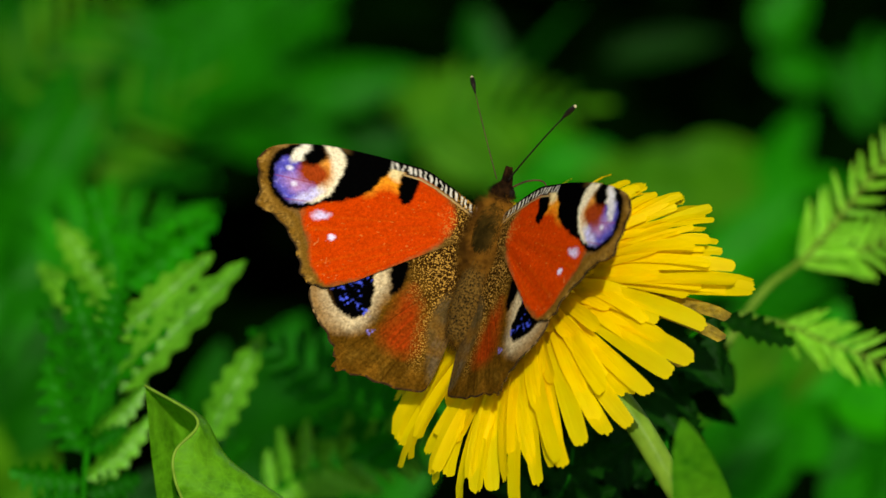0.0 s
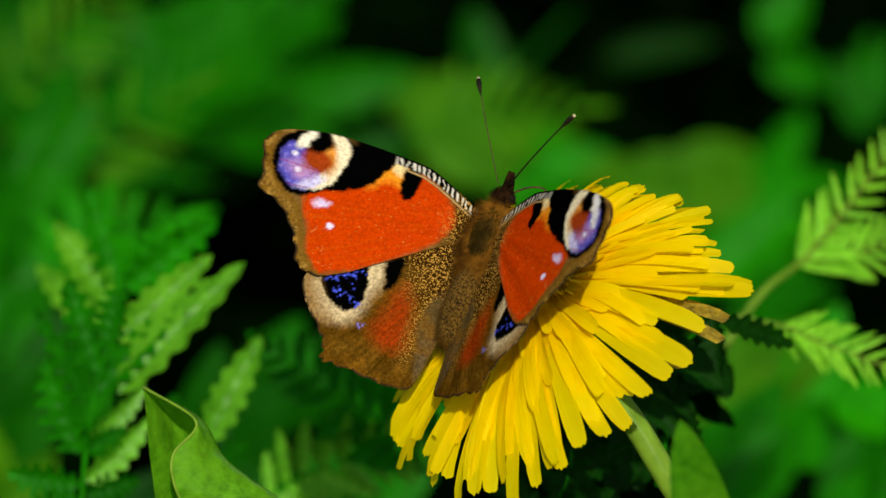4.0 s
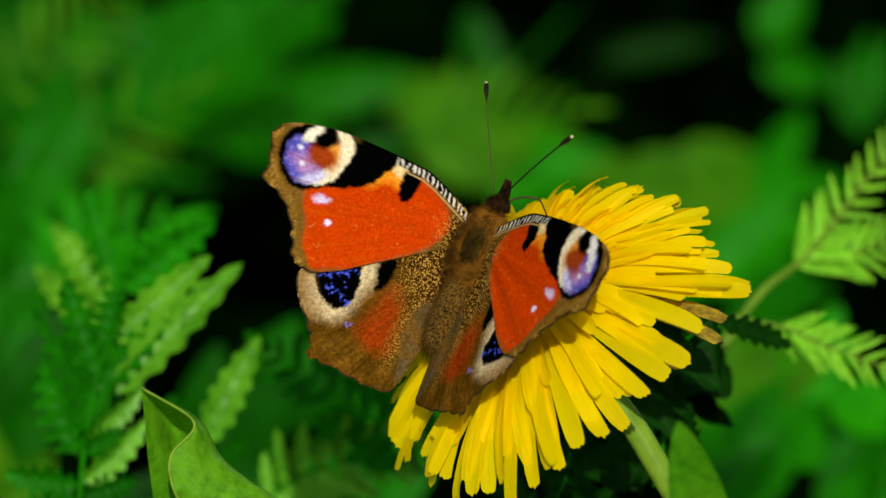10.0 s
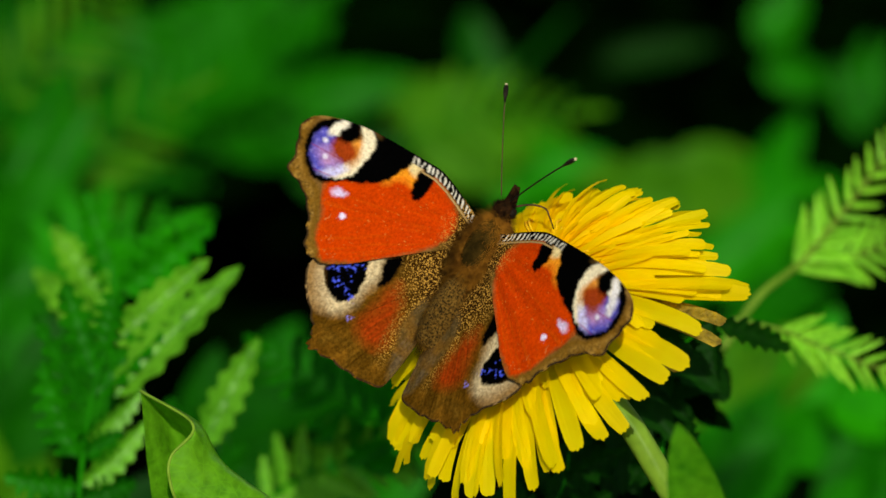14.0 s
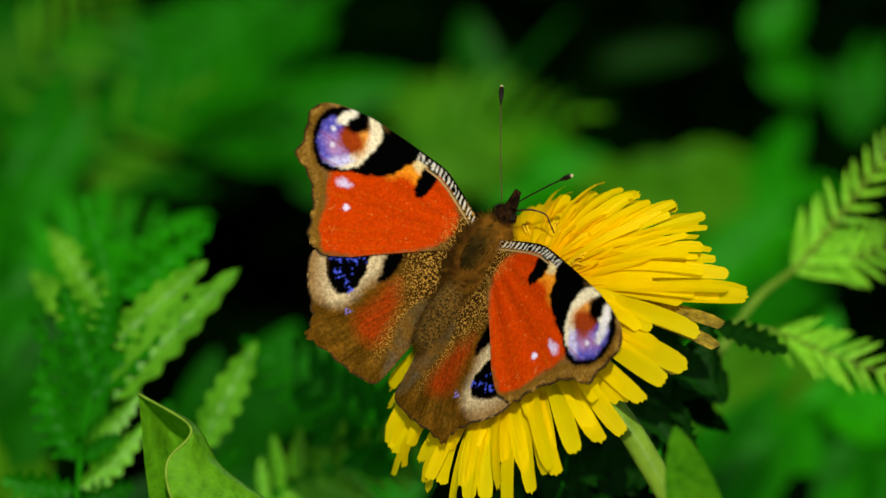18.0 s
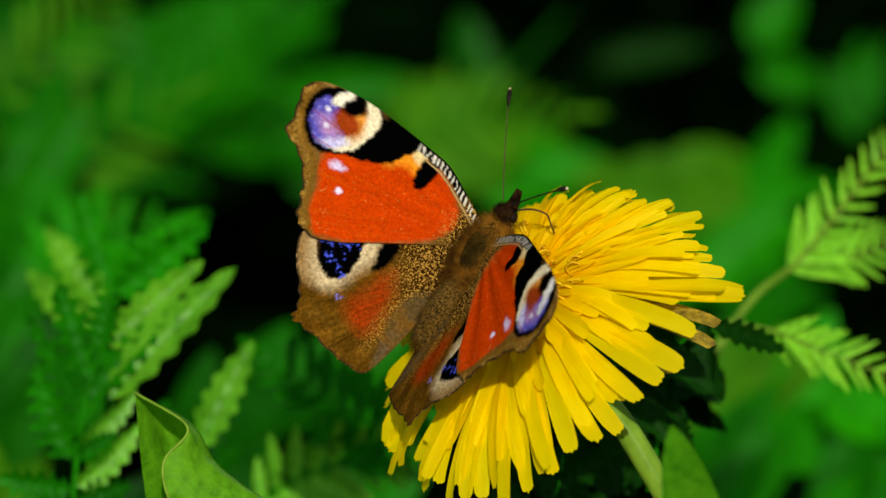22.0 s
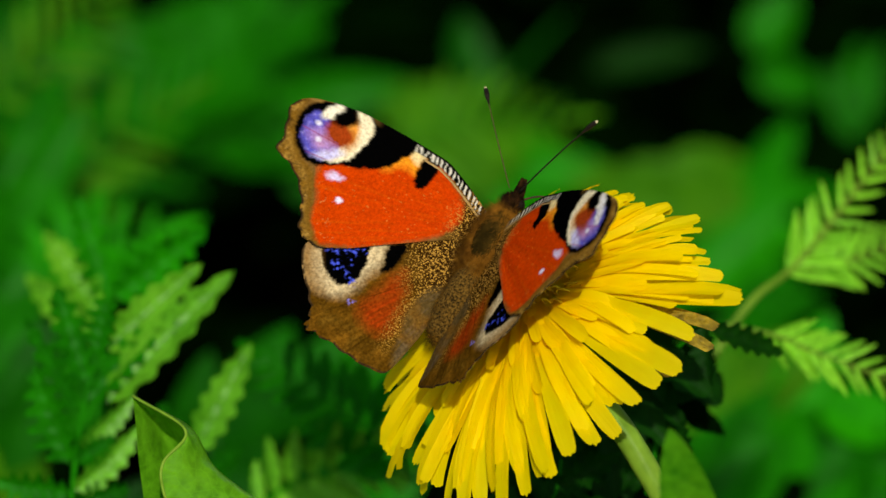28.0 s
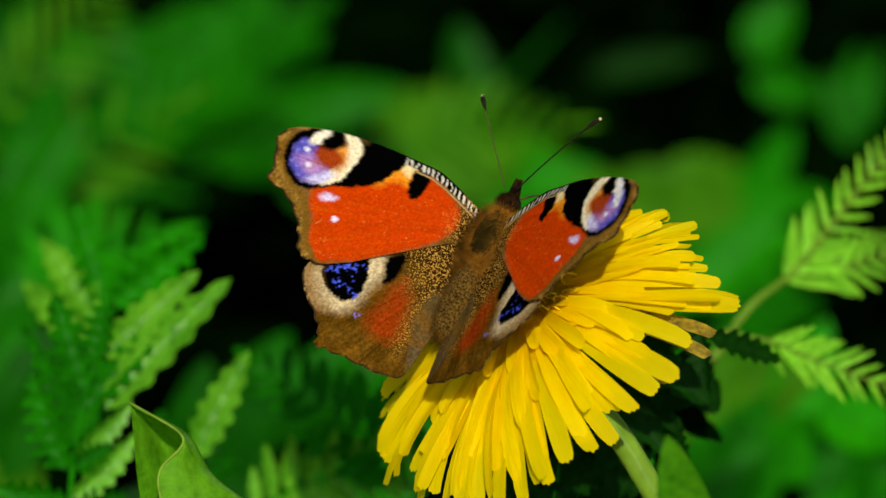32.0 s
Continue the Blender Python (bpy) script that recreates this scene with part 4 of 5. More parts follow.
def hind_pattern(p, edge, side):
    w = p + 0.4 * np.stack([grain(p, 1.4, 21) - 0.5, grain(p, 1.4, 22) - 0.5], 1) + 0.25 * np.stack([grain(p, 6, 23) - 0.5, grain(p, 6, 24) - 0.5], 1)
    ray = np.arctan2(p[:, 1], p[:, 0] + 0.5)
    fine = grain(np.stack([np.hypot(p[:, 0], p[:, 1]) * 0.4, ray * 70], 1), 1, 25)
    col = np.zeros((len(p), 3)) + (0.072, 0.031, 0.002)
    col = lay(col, (0.185, 0.090, 0.009), 0.8 * fine * grain(p, 0.5, 26))
    base = np.clip((11 - np.hypot(p[:, 0], p[:, 1])) / 5, 0, 1)
    col = lay(col, (0.034, 0.014, 0.002), base)
    red = within(w, [(7.0, -6.0), (8.1, -7.6), (8.5, -10.0), (9.4, -12.4), (7.9, -14.2), (5.5, -14.4), (4.7, -12.3), (5.2, -9.0)], 2.2)
    col = lay(col, (0.33, 0.036, 0.003), red * (0.55 + 0.5 * fine))
    dust = np.clip((11.0 - np.hypot(p[:, 0], p[:, 1])) / 4, 0, 1) * (1 - cream_of(w)) * (1 - disc(p, 9.0, -5.2, 1.6, 2.6, 0, 0.8))
    dust = np.maximum(dust, 0.9 * np.clip((6.0 - p[:, 0]) / 2, 0, 1) * np.clip((p[:, 0] - 3.2) / 0.6, 0, 1) * np.clip((p[:, 1] + 17) / 3, 0, 1))
    # soft grey-brown fold along the body
    grey = within(w, [(2.0, -5.5), (3.5, -7.5), (4.0, -10.4), (3.3, -13.5), (2.4, -17), (0, -17), (0, -6)], 0.9)
    dust *= 1 - grey
    col = lay(col, (0.12, 0.076, 0.022), grey * 0.85)
    col = lay(col, (0.10, 0.07, 0.04), grey * (fine > 0.6) * 0.5)
    col = lay(col, (0.19, 0.080, 0.006), np.clip(grain(p, 0.9, 32) * 1.8 - 0.7, 0, 1) * (1 - base) * (1 - red) * (0.4 + 0.6 * fine))
    # the eyespot in its cream ring
    cream = cream_of(w)
    col = lay(col, (0.64, 0.50, 0.27), cream ** 1.6)
    col = lay(col, (0.16, 0.075, 0.02), np.clip((grain(p, 2.2, 28) - 0.7) * 3, 0, 1) * cream * 0.4)
    black = (0.0008, 0.0008, 0.0008)
    col = lay(col, black, within(w, [(17.3, -7.6), (16.3, -9.5), (14.7, -10.8), (13.0, -11.3), (11.7, -10.6), (11.3, -8.9), (11.5, -7.0), (12.4, -4.6), (15, -3.5), (17.5, -5.5)], 0.35))
    col = lay(col, black, within(w, [(10.4, -4.0), (8.2, -2.8), (8.0, -4.6), (8.4, -6.7), (9.3, -7.4), (9.5, -6.2)], 0.5))
    blue = (0.07, 0.11, 0.80)
    broken = np.clip(grain(p, 3.2, 29) * 3.2 - 1.3, 0, 1)
    for x, y, rx, ry, turn in ((14.9, -7.2, 1.7, 0.55, -30), (14.3, -9.3, 0.75, 0.6, 20), (12.3, -10.0, 1.1, 0.42, 28), (13.2, -8.2, 0.4, 0.3, 0), (13.0, -6.6, 1.2, 0.4, -30)):
        col = lay(col, blue, disc(w, x, y, rx, ry, turn, 0.35) * broken)
    col = lay(col, (0.25, 0.22, 0.75), disc(w, 10.6, -12.6, 0.45, 0.33, 20, 0.3) * broken)
    col = lay(col, (0.25, 0.120, 0.02), np.clip((3.0 - edge) / 2.4, 0, 1) * cream * 0.9)
    col = lay(col, (0.04, 0.024, 0.010), np.clip((0.36 - edge) / 0.2, 0, 1) * (p[:, 1] < -9) * (grain(p, 2.4, 30) > 0.35))
    col *= (0.66 + 0.68 * grain(p, 4.5, 31))[:, None]
    col *= (1 - 0.22 * np.clip(np.abs(np.sin(ray * 11)) < 0.05, 0, 1))[:, None]
    return np.hstack([col, dust[:, None]])


def wing(name, outline, pattern, parent, side, scallop):
    """A thin wing with a patterned upper side, a dark underside and a ragged rim; x runs outwards on the given side."""
    na, nr = 540, 170
    line = smooth_path(outline, na)
    i = np.arange(na) / na
    out = np.clip((line[:, 0] - 3) / 8, 0, 1) * np.clip((i - 0.28) * 8, 0, 1)
    line = line + line / np.maximum(np.linalg.norm(line, axis=1), 1e-6)[:, None] * (scallop * np.sin(i * 130) + 0.10 * (np.random.RandomState(5).rand(na) - 0.5))[:, None] * out[:, None]
    r = np.linspace(0.004, 1, nr)
    p = (line[None] * r[:, None, None]).reshape(-1, 2)
    edge = (np.linalg.norm(line, axis=1)[None] * (1 - r[:, None])).reshape(-1)
    ray = np.arctan2(p[:, 1], p[:, 0] + 0.5)
    z = (0.10 if scallop < 0.15 else 0.05) * np.sin(ray * 26) * np.clip(np.hypot(p[:, 0], p[:, 1]) / 10, 0, 1) - 0.0022 * p[:, 0] ** 2 + 0.25 * np.sin(p[:, 1] * 0.3) * np.clip(p[:, 0] / 15, 0, 1)
    verts = np.stack([p[:, 0] * side * 1.03, p[:, 1], z], 1)
    low = verts.copy()
    low[:, 2] -= 0.10
    keep = [0, 12, 30, 56, 84, 112, 140, 158, nr - 1]
    under = low.reshape(nr, na, 3)[keep].reshape(-1, 3)
    allv = np.vstack([verts, under]) * MM
    idx = np.arange(nr * na).reshape(nr, na)
    a, b, c, e = idx[:-1, :-1], idx[1:, :-1], idx[1:, 1:], idx[:-1, 1:]
    top = np.stack([a, b, c, e] if side > 0 else [a, e, c, b], -1).reshape(-1, 4)
    idu = np.arange(len(keep) * na).reshape(len(keep), na) + nr * na
    a, b, c, e = idu[:-1, :-1], idu[1:, :-1], idu[1:, 1:], idu[:-1, 1:]
    bot = np.stack([a, e, c, b] if side > 0 else [a, b, c, e], -1).reshape(-1, 4)
    o, u = idx[-1], idu[-1]
    rim = np.stack([o[:-1], u[:-1], u[1:], o[1:]], -1)
    faces = np.vstack([top, rim, bot])
    me = mesh(name, allv.tolist(), faces.tolist(), [WING, WING_UNDER], True, [0] * (len(top) + len(rim)) + [1] * len(bot))
    col = pattern(p, edge, side)
    col[:, :3] *= 0.92
    rgba = np.ones((len(allv), 4))
    rgba[:len(p)] = np.clip(col, 0.0006, 0.95)
    rgba[len(p):, :3] = (0.03, 0.02, 0.014)
    layer = me.color_attributes.new("pattern", "FLOAT_COLOR", "POINT")
    layer.data.foreach_set("color", rgba.ravel())
    return part(name, me, parent)


def ball(centre, radii, n=20, m=14, rough=0.0, seed=1):
    verts, faces = [], []
    for i in range(m + 1):
        for k in range(n):
            th, ph = math.pi * i / m, 2 * math.pi * k / n
            q = Vector((math.sin(th) * math.cos(ph), math.cos(th), math.sin(th) * math.sin(ph)))
            s = 1 + rough * noise.noise(q * 3 + Vector((seed, 0, 0)))
            verts.append(tuple((centre[j] + radii[j] * q[j] * s) * MM for j in range(3)))
    for i in range(m):
        for k in range(n):
            a, b = i * n + k, i * n + (k + 1) % n
            faces.append((a, b, b + n, a + n))
    return verts, faces


def hairs(centre, radii, count, length, thick, seed, lean=(0, -0.6, 0.2), top=-0.3, bare=False):
    """Fine fur on an oval body, swept back."""
    rnd = random.Random(seed)
    verts, faces = [], []
    while len(faces) < count * 3:
        q = Vector((rnd.gauss(0, 1), rnd.gauss(0, 1), rnd.gauss(0, 1))).normalized()
        if q.z < top or (bare and q.z > 0 and (q.x / 0.52) ** 2 + ((q.y - 0.12) / 0.50) ** 2 < rnd.uniform(0.55, 1.25)):
            continue
        p = Vector([centre[j] + radii[j] * q[j] * 0.96 for j in range(3)])
        d = (q + Vector(lean) + Vector((rnd.gauss(0, 0.3), rnd.gauss(0, 0.3), rnd.gauss(0, 0.3)))).normalized()
        s = d.orthogonal().normalized()
        s.rotate(Matrix.Rotation(rnd.uniform(0, 6.28), 3, d))
        t = d.cross(s)
        L = length * rnd.uniform(0.5, 1.3)
        o = len(verts)
        for k in range(3):
            a = 2.1 * k
            verts.append(tuple((p + (s * math.cos(a) + t * math.sin(a)) * thick) * MM))
        verts.append(tuple((p + d * L + Vector((0, -0.15, 0)) * L) * MM))
        for k in range(3):
            faces.append((o + k, o + (k + 1) % 3, o + 3))
    return verts, faces


def line_mm(pts, r0, r1, n=12, sides=7):
    p = smooth_path(pts, n) * MM
    return tube(p, [(r0 + (r1 - r0) * i / (n - 1)) * MM for i in range(n)], sides)


def build_butterfly():
    bf = thing("butterfly", Matrix.Translation(HERE), "rust-red butterfly with blue and cream eyespots basking on a yellow dandelion", "butterfly")
    thorax = part("thorax", mesh("thorax", *ball((0, 1.0, 0.9), (2.2, 4.3, 2.15), 24, 18, 0.08), THORAX), bf)
    part("fur", mesh("fur", *hairs((0, 0.4, 0.65), (2.5, 5.4, 1.75), 11000, 2.0, 0.026, 3, (0, -1.0, -0.25), -0.3, True), FUR), thorax)
    ab = smooth_path([(0, -3.0, 0.7), (0, -6.0, 0.9), (0, -9.0, 0.6), (0, -12.0, 0.0), (0, -13.4, -0.3)], 26)
    rad = [1.55 + 0.5 * math.sin(3.0 * i / 25) - (1.7 * max(0, (i - 19) / 6) ** 1.6) + 0.07 * math.sin(i * 2.2) for i in range(26)]
    abdomen = part("abdomen", mesh("abdomen", *tube(ab * MM, [max(r, 0.25) * MM for r in rad], 18), ABDOMEN), bf)
    part("fur", mesh("fur", *hairs((0, -7.2, 0.5), (1.95, 6.2, 1.85), 2200, 1.5, 0.024, 4, (0, -1.4, -0.1)), FUR_GOLD), abdomen)
    head = part("head", mesh("head", *ball((0, 6.3, 0.9), (1.35, 1.3, 1.25), 18, 12, 0.06), FUR_DARK), bf)
    part("fur", mesh("fur", *hairs((0, 6.2, 0.9), (1.35, 1.3, 1.3), 700, 0.7, 0.035, 5, (0, 0.2, 0.2), -0.6), FUR_DARK), head)
    for s in (-1, 1):
        part("eye", mesh("eye", *ball((s * 1.05, 6.5, 0.8), (0.55, 0.7, 0.75), 14, 10), BLACK), head)
        part("palp", mesh("palp", *line_mm([(s * 0.35, 6.8, 0.4), (s * 0.36, 8.2, 0.7), (s * 0.22, 9.7, 1.3)], 0.55, 0.24), FUR_DARK), head)
    part("proboscis", mesh("proboscis", *line_mm([(0.5, 7.4, 0.0), (2.4, 8.6, 0.3), (4.2, 9.1, 0.1), (4.9, 8.5, -0.8), (5.2, 7.6, -3.0)], 0.13, 0.09, 18), BROWN_LEG), bf)
    for s in (-1, 1):
        for y, reach, back in ((3.4, 3.4, 1.2), (0.8, 6.6, -0.8), (-1.4, 6.2, -4.0)):
            v, f = line_mm([(s * 1.0, y, -0.8), (s * reach * 0.62, y + back * 0.5, -1.2), (s * reach * 0.85, y + back * 0.9, -4.0), (s * reach, y + back, -5.6)], 0.22, 0.10, 14)
            part("leg", mesh("leg", v, f, BROWN_LEG), bf)
    wings = {}
    for s in (-1, 1):
        # the hindwing over the flower reaches across the tail of the body
        outline = HIND if s < 0 else [(x - 1.3 if x < 4 and y < -10 else x, y) for x, y in HIND]
        wings["hind", s] = wing("hindwing", outline, hind_pattern, bf, s, 0.20)
        wings["fore", s] = wing("forewing", FORE, fore_pattern, bf, s, 0.12)
    feelers = {}
    for s in (-1, 1):
        p = smooth_path([(0, 0, 0), (0, 5, 0.25), (0, 11, 0.2), (0, 15.3, -0.2)], 22) * MM
        feelers[s] = part("antenna", mesh("antenna", *tube(p, [(0.10 if s > 0 else 0.065) * MM] * 22, 6), BLACK if s > 0 else BROWN_LEG), bf)
        c = smooth_path([(0, 12.9, 0.1), (0, 14.0, 0.0), (0, 15.0, -0.15), (0, 15.5, -0.25)], 9) * MM
        part("club", mesh("club", *tube(c, [r * MM for r in (0.10, 0.14, 0.22, 0.29, 0.32, 0.32, 0.30, 0.26, 0.18)], 8), BLACK), feelers[s])
        part("tip", mesh("tip", *ball((0, 15.5, -0.25), (0.2, 0.24, 0.2), 10, 8), TIP), feelers[s])
    return bf, wings, feelers


bf, wings, feelers = build_butterfly()


# ---- what moves ----
def motions():
    """The butterfly shifts and turns on the flower, fans its wings and moves its feelers."""
    body_rows = [  # seconds, place in the tilted frame in mm, turn in degrees
        (0, 5.25, 0.46, 6.45, -12.1, -22.3, -12.9), (0.5, 5.29, 0.52, 6.44, -13.3, -22.8, -13.5), (1, 5.57, 0.41, 6.40, -17.6, -23.8, -18.7),
        (1.5, 5.56, 0.42, 6.36, -17.8, -24.1, -18.3), (2, 5.56, 0.35, 6.36, -16.7, -24.3, -18.4), (2.5, 5.57, 0.24, 6.37, -17.7, -24.4, -18.4),
        (3, 5.40, 0.29, 6.40, -16.2, -24.6, -17.7), (3.5, 5.22, 0.27, 6.41, -13.7, -24.6, -16.6), (5.5, 4.77, 0.07, 6.45, -10.1, -24.7, -19.0),
        (6, 4.77, -0.02, 6.44, -9.3, -24.9, -20.5), (6.5, 4.63, -0.00, 6.43, -8.4, -24.9, -20.0), (7, 4.85, -0.08, 6.42, -10.1, -25.1, -23.3),
        (7.5, 4.89, -0.21, 6.40, -10.4, -25.2, -24.5), (8, 4.77, -0.27, 6.39, -9.5, -25.2, -24.2), (8.5, 4.81, -0.30, 6.35, -9.0, -25.2, -24.3),
        (9, 4.64, -0.35, 6.33, -8.2, -25.1, -23.1), (9.5, 4.18, -0.46, 6.31, -5.5, -25.0, -20.8), (10, 4.35, -0.53, 6.28, -5.6, -25.0, -23.0),
        (10.5, 4.59, -0.53, 6.27, -6.5, -25.3, -24.3), (11, 4.56, -0.56, 6.24, -5.7, -25.6, -23.6), (11.5, 4.23, -0.42, 6.21, -4.8, -26.0, -21.7),
        (12, 4.81, -0.58, 6.19, -4.7, -26.0, -25.0), (12.5, 4.79, -0.58, 6.19, -3.9, -25.9, -25.2), (13, 4.55, -0.38, 6.21, -2.8, -25.7, -26.2),
        (13.5, 4.58, -0.40, 6.20, -2.4, -25.5, -27.6), (14, 4.70, -0.51, 6.20, -1.8, -25.2, -30.1), (14.5, 4.73, -0.52, 6.17, -1.4, -25.1, -31.7),
        (16.5, 5.27, -0.59, 5.95, 0.2, -25.3, -31.1), (17, 5.18, -0.61, 5.92, 0.8, -25.2, -31.5), (17.5, 5.10, -0.46, 5.97, 2.0, -25.1, -32.5),
        (18, 4.92, -0.51, 6.05, 4.5, -24.9, -34.4), (18.5, 5.03, -0.42, 6.10, 3.4, -25.2, -37.0), (19, 5.13, -0.41, 6.11, 3.3, -25.5, -37.2),
        (19.5, 5.05, -0.35, 6.09, 3.5, -25.8, -37.3), (20, 5.16, -0.29, 6.02, 5.2, -26.0, -36.6), (20.5, 5.02, -0.32, 5.93, 5.4, -26.0, -35.8),
        (21, 5.30, -0.35, 5.83, 3.4, -25.8, -35.6), (21.5, 5.33, -0.36, 5.70, 3.5, -25.9, -34.9), (22, 5.34, -0.51, 5.64, 2.3, -25.7, -34.6),
        (22.5, 5.74, -0.53, 5.63, 1.6, -25.4, -37.5), (23, 5.60, -0.33, 5.65, 3.4, -25.3, -38.2), (23.5, 5.67, -0.27, 5.71, 3.8, -25.5, -38.6),
        (24, 4.98, -0.19, 5.70, 1.9, -25.8, -34.6), (24.5, 5.26, 0.10, 5.70, -2.6, -26.0, -26.5), (25, 5.69, 0.05, 5.69, -5.9, -26.0, -23.1),
        (25.5, 5.76, 0.15, 5.67, -7.9, -25.9, -22.1), (27.5, 6.64, 1.00, 5.49, -12.7, -25.4, -26.0), (28, 6.71, 1.01, 5.46, -13.2, -25.3, -24.5),
        (28.5, 6.47, 1.57, 5.46, -12.3, -24.9, -20.3), (29, 6.68, 1.77, 5.47, -15.0, -24.4, -17.4), (29.5, 6.78, 1.91, 5.42, -18.5, -24.5, -16.9),
        (30, 7.24, 1.84, 5.38, -22.0, -24.8, -18.7), (30.5, 7.18, 1.83, 5.35, -22.2, -25.1, -18.8), (31, 7.02, 1.82, 5.36, -22.0, -25.3, -18.7),
        (31.5, 7.10, 1.78, 5.36, -22.9, -25.3, -19.1), (32, 6.92, 1.83, 5.36, -22.4, -25.1, -17.7),
    ]
    frame0 = Matrix.Translation(HERE) @ TILT
    walk(bf, [(t, frame0 @ pose(x * MM, y * MM, z * MM, rx, ry, rz)) for t, x, y, z, rx, ry, rz in body_rows])
    wing_rows = [  # seconds, lift of the left and right wings, sweep of the forewings, sweep of the hindwings, in degrees
        (0, 16.1, 41.6, -2.1, -0.1, -3.1, 0.1), (0.5, 15.0, 41.6, -2.3, -0.1, -3.8, 0.3), (1, 15.4, 49.6, -2.3, 0.4, -3.8, 0.9),
        (1.5, 17.6, 48.6, -2.2, 0.3, -4.2, 0.9), (2, 17.3, 47.4, -1.9, 0.2, -4.3, 0.6), (2.5, 18.4, 47.5, -1.8, 0.3, -4.3, 1.0),
        (3, 15.9, 45.1, -1.3, 0.1, -4.1, 0.5), (3.5, 17.7, 44.9, -1.0, -0.6, -3.3, 0.9), (5.5, 14.7, 41.7, -0.9, -0.1, -2.2, 1.6),
        (6, 14.9, 42.9, -0.6, -0.6, -1.9, 1.4), (6.5, 13.4, 40.9, -0.6, -1.0, -2.1, 1.1), (7, 10.3, 41.0, -1.2, -0.8, -2.6, 1.5),
        (7.5, 10.4, 41.5, -1.0, -0.9, -3.0, 1.6), (8, 10.4, 41.2, -0.7, -1.1, -2.6, 1.7), (8.5, 10.0, 41.2, -0.5, -1.3, -2.5, 1.7),
        (9, 10.5, 40.6, -0.2, -1.4, -2.3, 1.1), (9.5, 11.0, 38.6, 0.4, -1.8, -1.9, 0.7), (10, 11.6, 39.6, -0.0, -1.7, -1.7, 0.6),
        (10.5, 10.9, 40.9, 0.1, -1.4, -1.4, 1.2), (11, 11.9, 39.9, 0.4, -1.6, -1.3, 1.1), (11.5, 12.0, 40.5, 0.4, -1.9, -1.3, 0.8),
        (12, 17.1, 44.8, 1.0, -1.4, -0.2, 0.7), (12.5, 15.3, 43.2, 1.0, -1.6, -0.4, 0.1), (13, 0.8, 29.3, -0.2, -2.2, -2.0, -0.7),
        (13.5, 1.1, 30.7, -0.9, -2.6, -2.7, -1.3), (14, 1.8, 29.1, -0.5, -2.5, -2.6, -1.4), (14.5, 1.6, 29.9, -0.3, -2.5, -2.7, -1.4),
        (16.5, 16.3, 45.9, 2.7, -4.3, 1.4, -2.7), (17, 15.2, 45.0, 2.6, -4.0, 1.5, -2.8), (17.5, 10.7, 39.0, 1.9, -3.8, 0.5, -3.0),
        (18, 2.2, 27.8, 0.3, -3.7, -1.4, -3.2), (18.5, 0.5, 29.9, 0.1, -3.1, -2.1, -2.9), (19, 1.8, 30.1, 0.1, -3.0, -2.1, -3.1),
        (19.5, 1.3, 29.3, 0.2, -3.1, -2.2, -3.3), (20, 2.8, 30.0, 0.6, -3.4, -1.8, -3.7), (20.5, 2.9, 29.5, 1.2, -3.6, -1.3, -4.2),
        (21, 3.4, 30.4, 1.4, -4.3, -0.6, -5.0), (21.5, 10.6, 40.5, 3.3, -5.8, 1.7, -6.4), (22, 15.5, 46.7, 3.9, -6.7, 2.8, -6.2),
        (22.5, 14.1, 46.3, 3.7, -6.4, 2.6, -6.2), (23, 2.6, 35.3, 3.4, -6.2, 1.4, -6.3), (23.5, 1.7, 32.1, 2.5, -4.8, 0.2, -4.7),
        (24, 3.0, 31.3, 2.6, -2.8, -0.1, -2.4), (24.5, 18.2, 44.7, 5.9, 0.9, 2.3, 1.7), (25, 20.0, 49.2, 3.7, 3.2, 4.1, 3.6),
        (25.5, 20.3, 49.6, 4.0, 3.0, 3.9, 6.0), (27.5, 18.3, 48.4, 2.3, 5.2, 1.0, 2.5), (28, 17.2, 46.4, 1.8, 2.9, 0.7, 3.6),
        (28.5, 12.4, 41.9, 1.4, 2.3, 0.4, 2.6), (29, 9.1, 36.5, 0.7, 2.6, -0.5, 2.0), (29.5, 13.4, 40.6, 1.2, 2.9, -0.1, 2.6),
        (30, 21.0, 51.3, 1.7, 3.4, 0.5, 3.4), (30.5, 20.3, 50.1, 1.4, 3.2, 0.1, 2.9), (31, 17.2, 47.4, 0.8, 2.5, -1.1, 2.3),
        (31.5, 14.2, 44.5, -0.2, 1.6, -2.4, 1.9), (32, 13.7, 41.6, -0.1, 1.4, -2.7, 1.6),
    ]
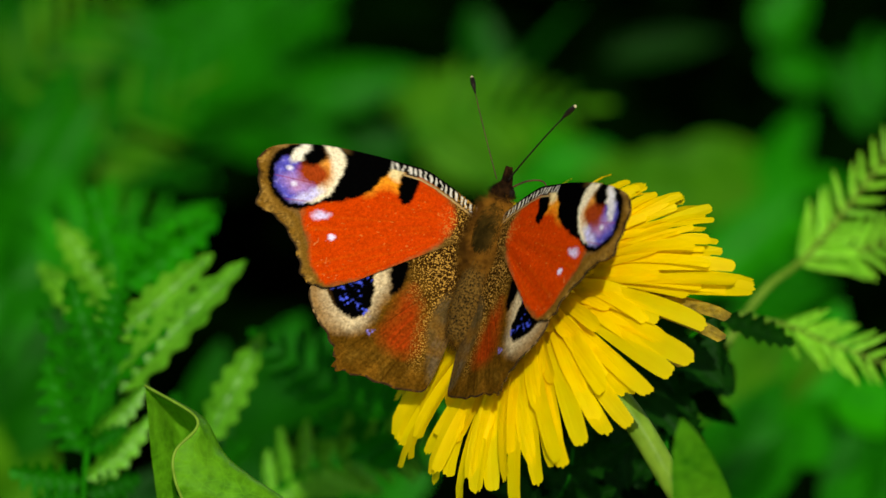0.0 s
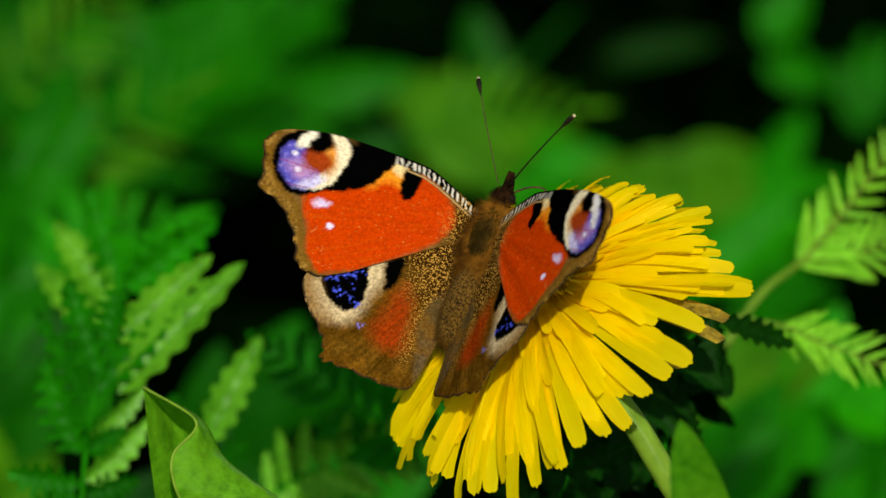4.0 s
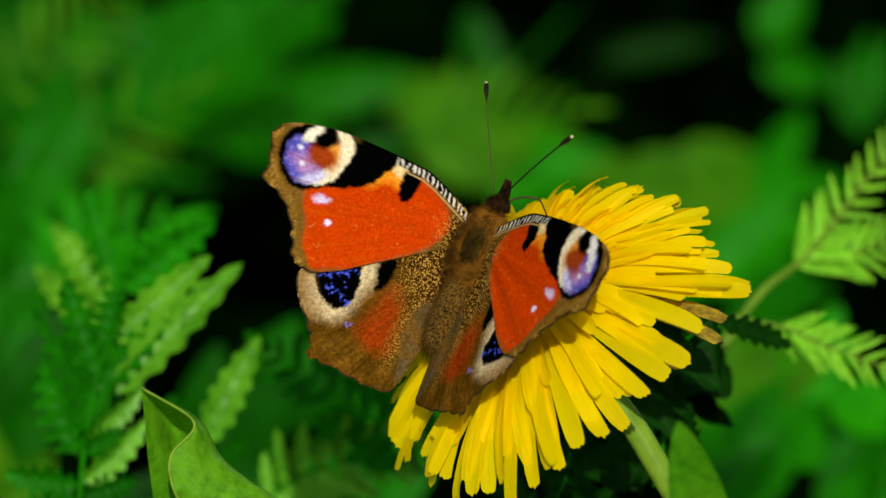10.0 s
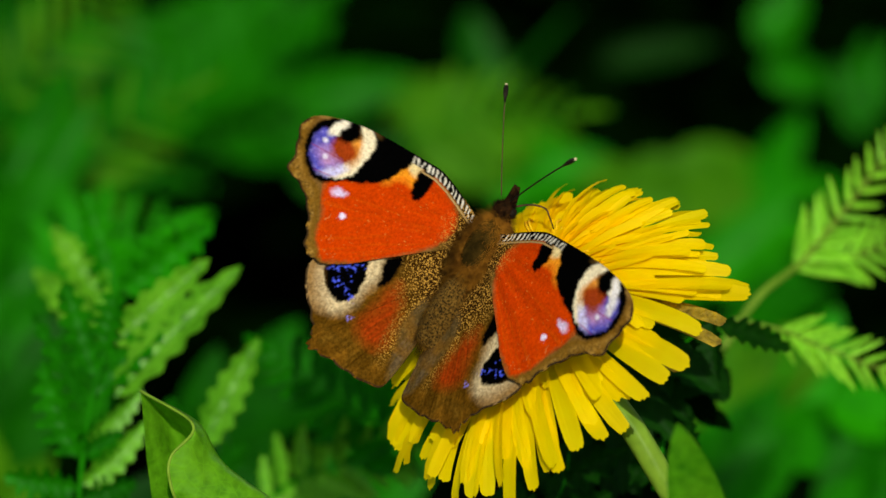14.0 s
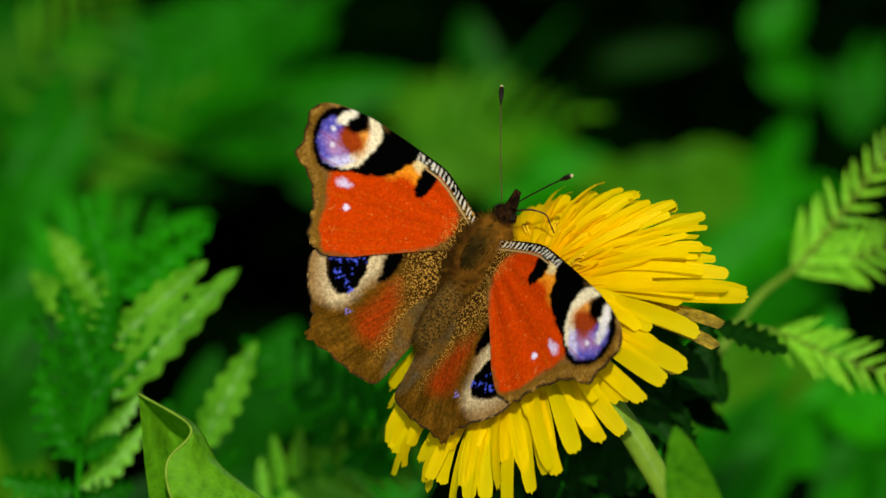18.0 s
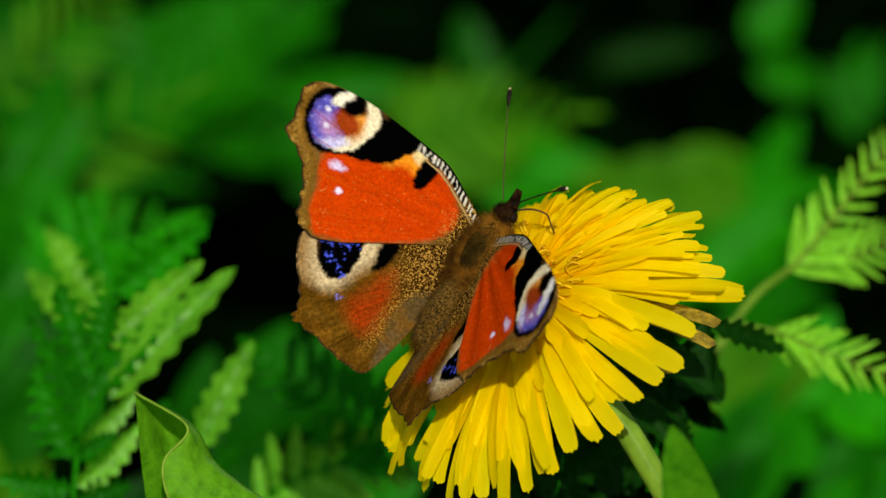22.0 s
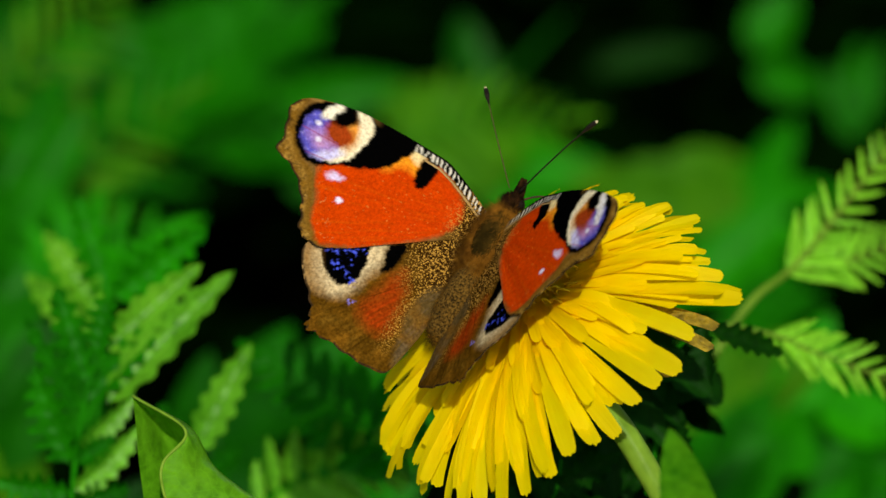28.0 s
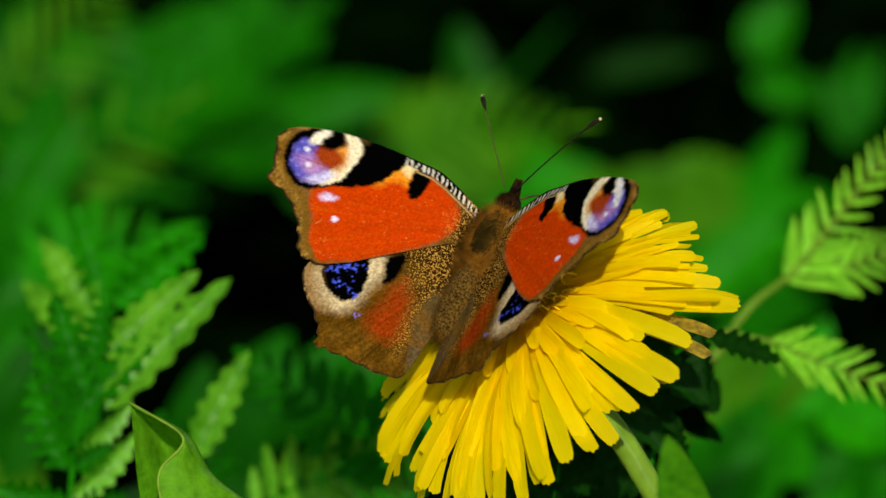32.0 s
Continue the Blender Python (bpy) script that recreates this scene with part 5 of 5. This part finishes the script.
    turn = lambda a, axis: Matrix.Rotation(radians(a), 4, axis)
    for s in (-1, 1):
        walk(wings["fore", s], [(t, pose(s * 0.37 * MM, 1.97 * MM, 1.0 * MM) @ turn(-s * (r if s > 0 else l), "Y") @ turn(s * (fr if s > 0 else fl), "Z"))
                                for t, l, r, fl, fr, hl, hr in wing_rows])
        walk(wings["hind", s], [(t, pose(s * 0.37 * MM, -1.64 * MM, 0.55 * MM) @ turn(-s * (r if s > 0 else l), "Y") @ turn(s * (hr if s > 0 else hl), "Z"))
                                for t, l, r, fl, fr, hl, hr in wing_rows])
    feeler_rows = [  # seconds, turn and lift of the left and of the right feeler, in degrees
        (0, 33.8, -9.7, -45.8, 35.7), (2, 37.0, -8.1, -44.5, 38.8), (6, 33.1, -6.2, -47.7, 37.4), (9, 34.9, -9.5, -45.5, 36.6),
        (13, 34.3, -10.8, -49.1, 39.6), (16.5, 38.2, -9.5, -49.2, 41.3), (19, 41.1, -12.4, -50.1, 39.7), (22, 38.6, -13.2, -60.0, 43.8),
        (22.5, 41.6, -10.8, -58.2, 48.4), (22.6, 37.3, -13.0, -61.3, 36.4), (22.8, 28.2, -20.9, -69.5, 8.8), (23, 12.8, -38.8, -76.2, -2.1),
        (23.2, -52.2, 30.8, -80.7, 1.3), (23.4, -62.7, 28.9, -76.9, -4.3), (23.6, -38.4, 34.5, -62.4, 10.9), (23.8, 23.1, -31.7, -58.0, 26.0),
        (24, 49.6, -15.6, -43.6, 26.6), (24.2, 54.2, -5.7, -39.7, 30.3), (24.5, 47.2, -4.7, -41.5, 29.0), (25, 44.1, -4.6, -41.9, 27.5),
        (28, 44.3, -6.6, -40.6, 34.9), (30, 39.6, -8.5, -46.0, 31.7), (32, 39.1, -6.4, -47.5, 32.4),
    ]
    for s in (-1, 1):
        walk(feelers[s], [(t, pose(s * 0.7 * MM, 7.6 * MM, 2.2 * MM) @ turn(ly if s < 0 else ry, "Z") @ turn(lp if s < 0 else rp, "X")) for t, ly, lp, ry, rp in feeler_rows])


motions()
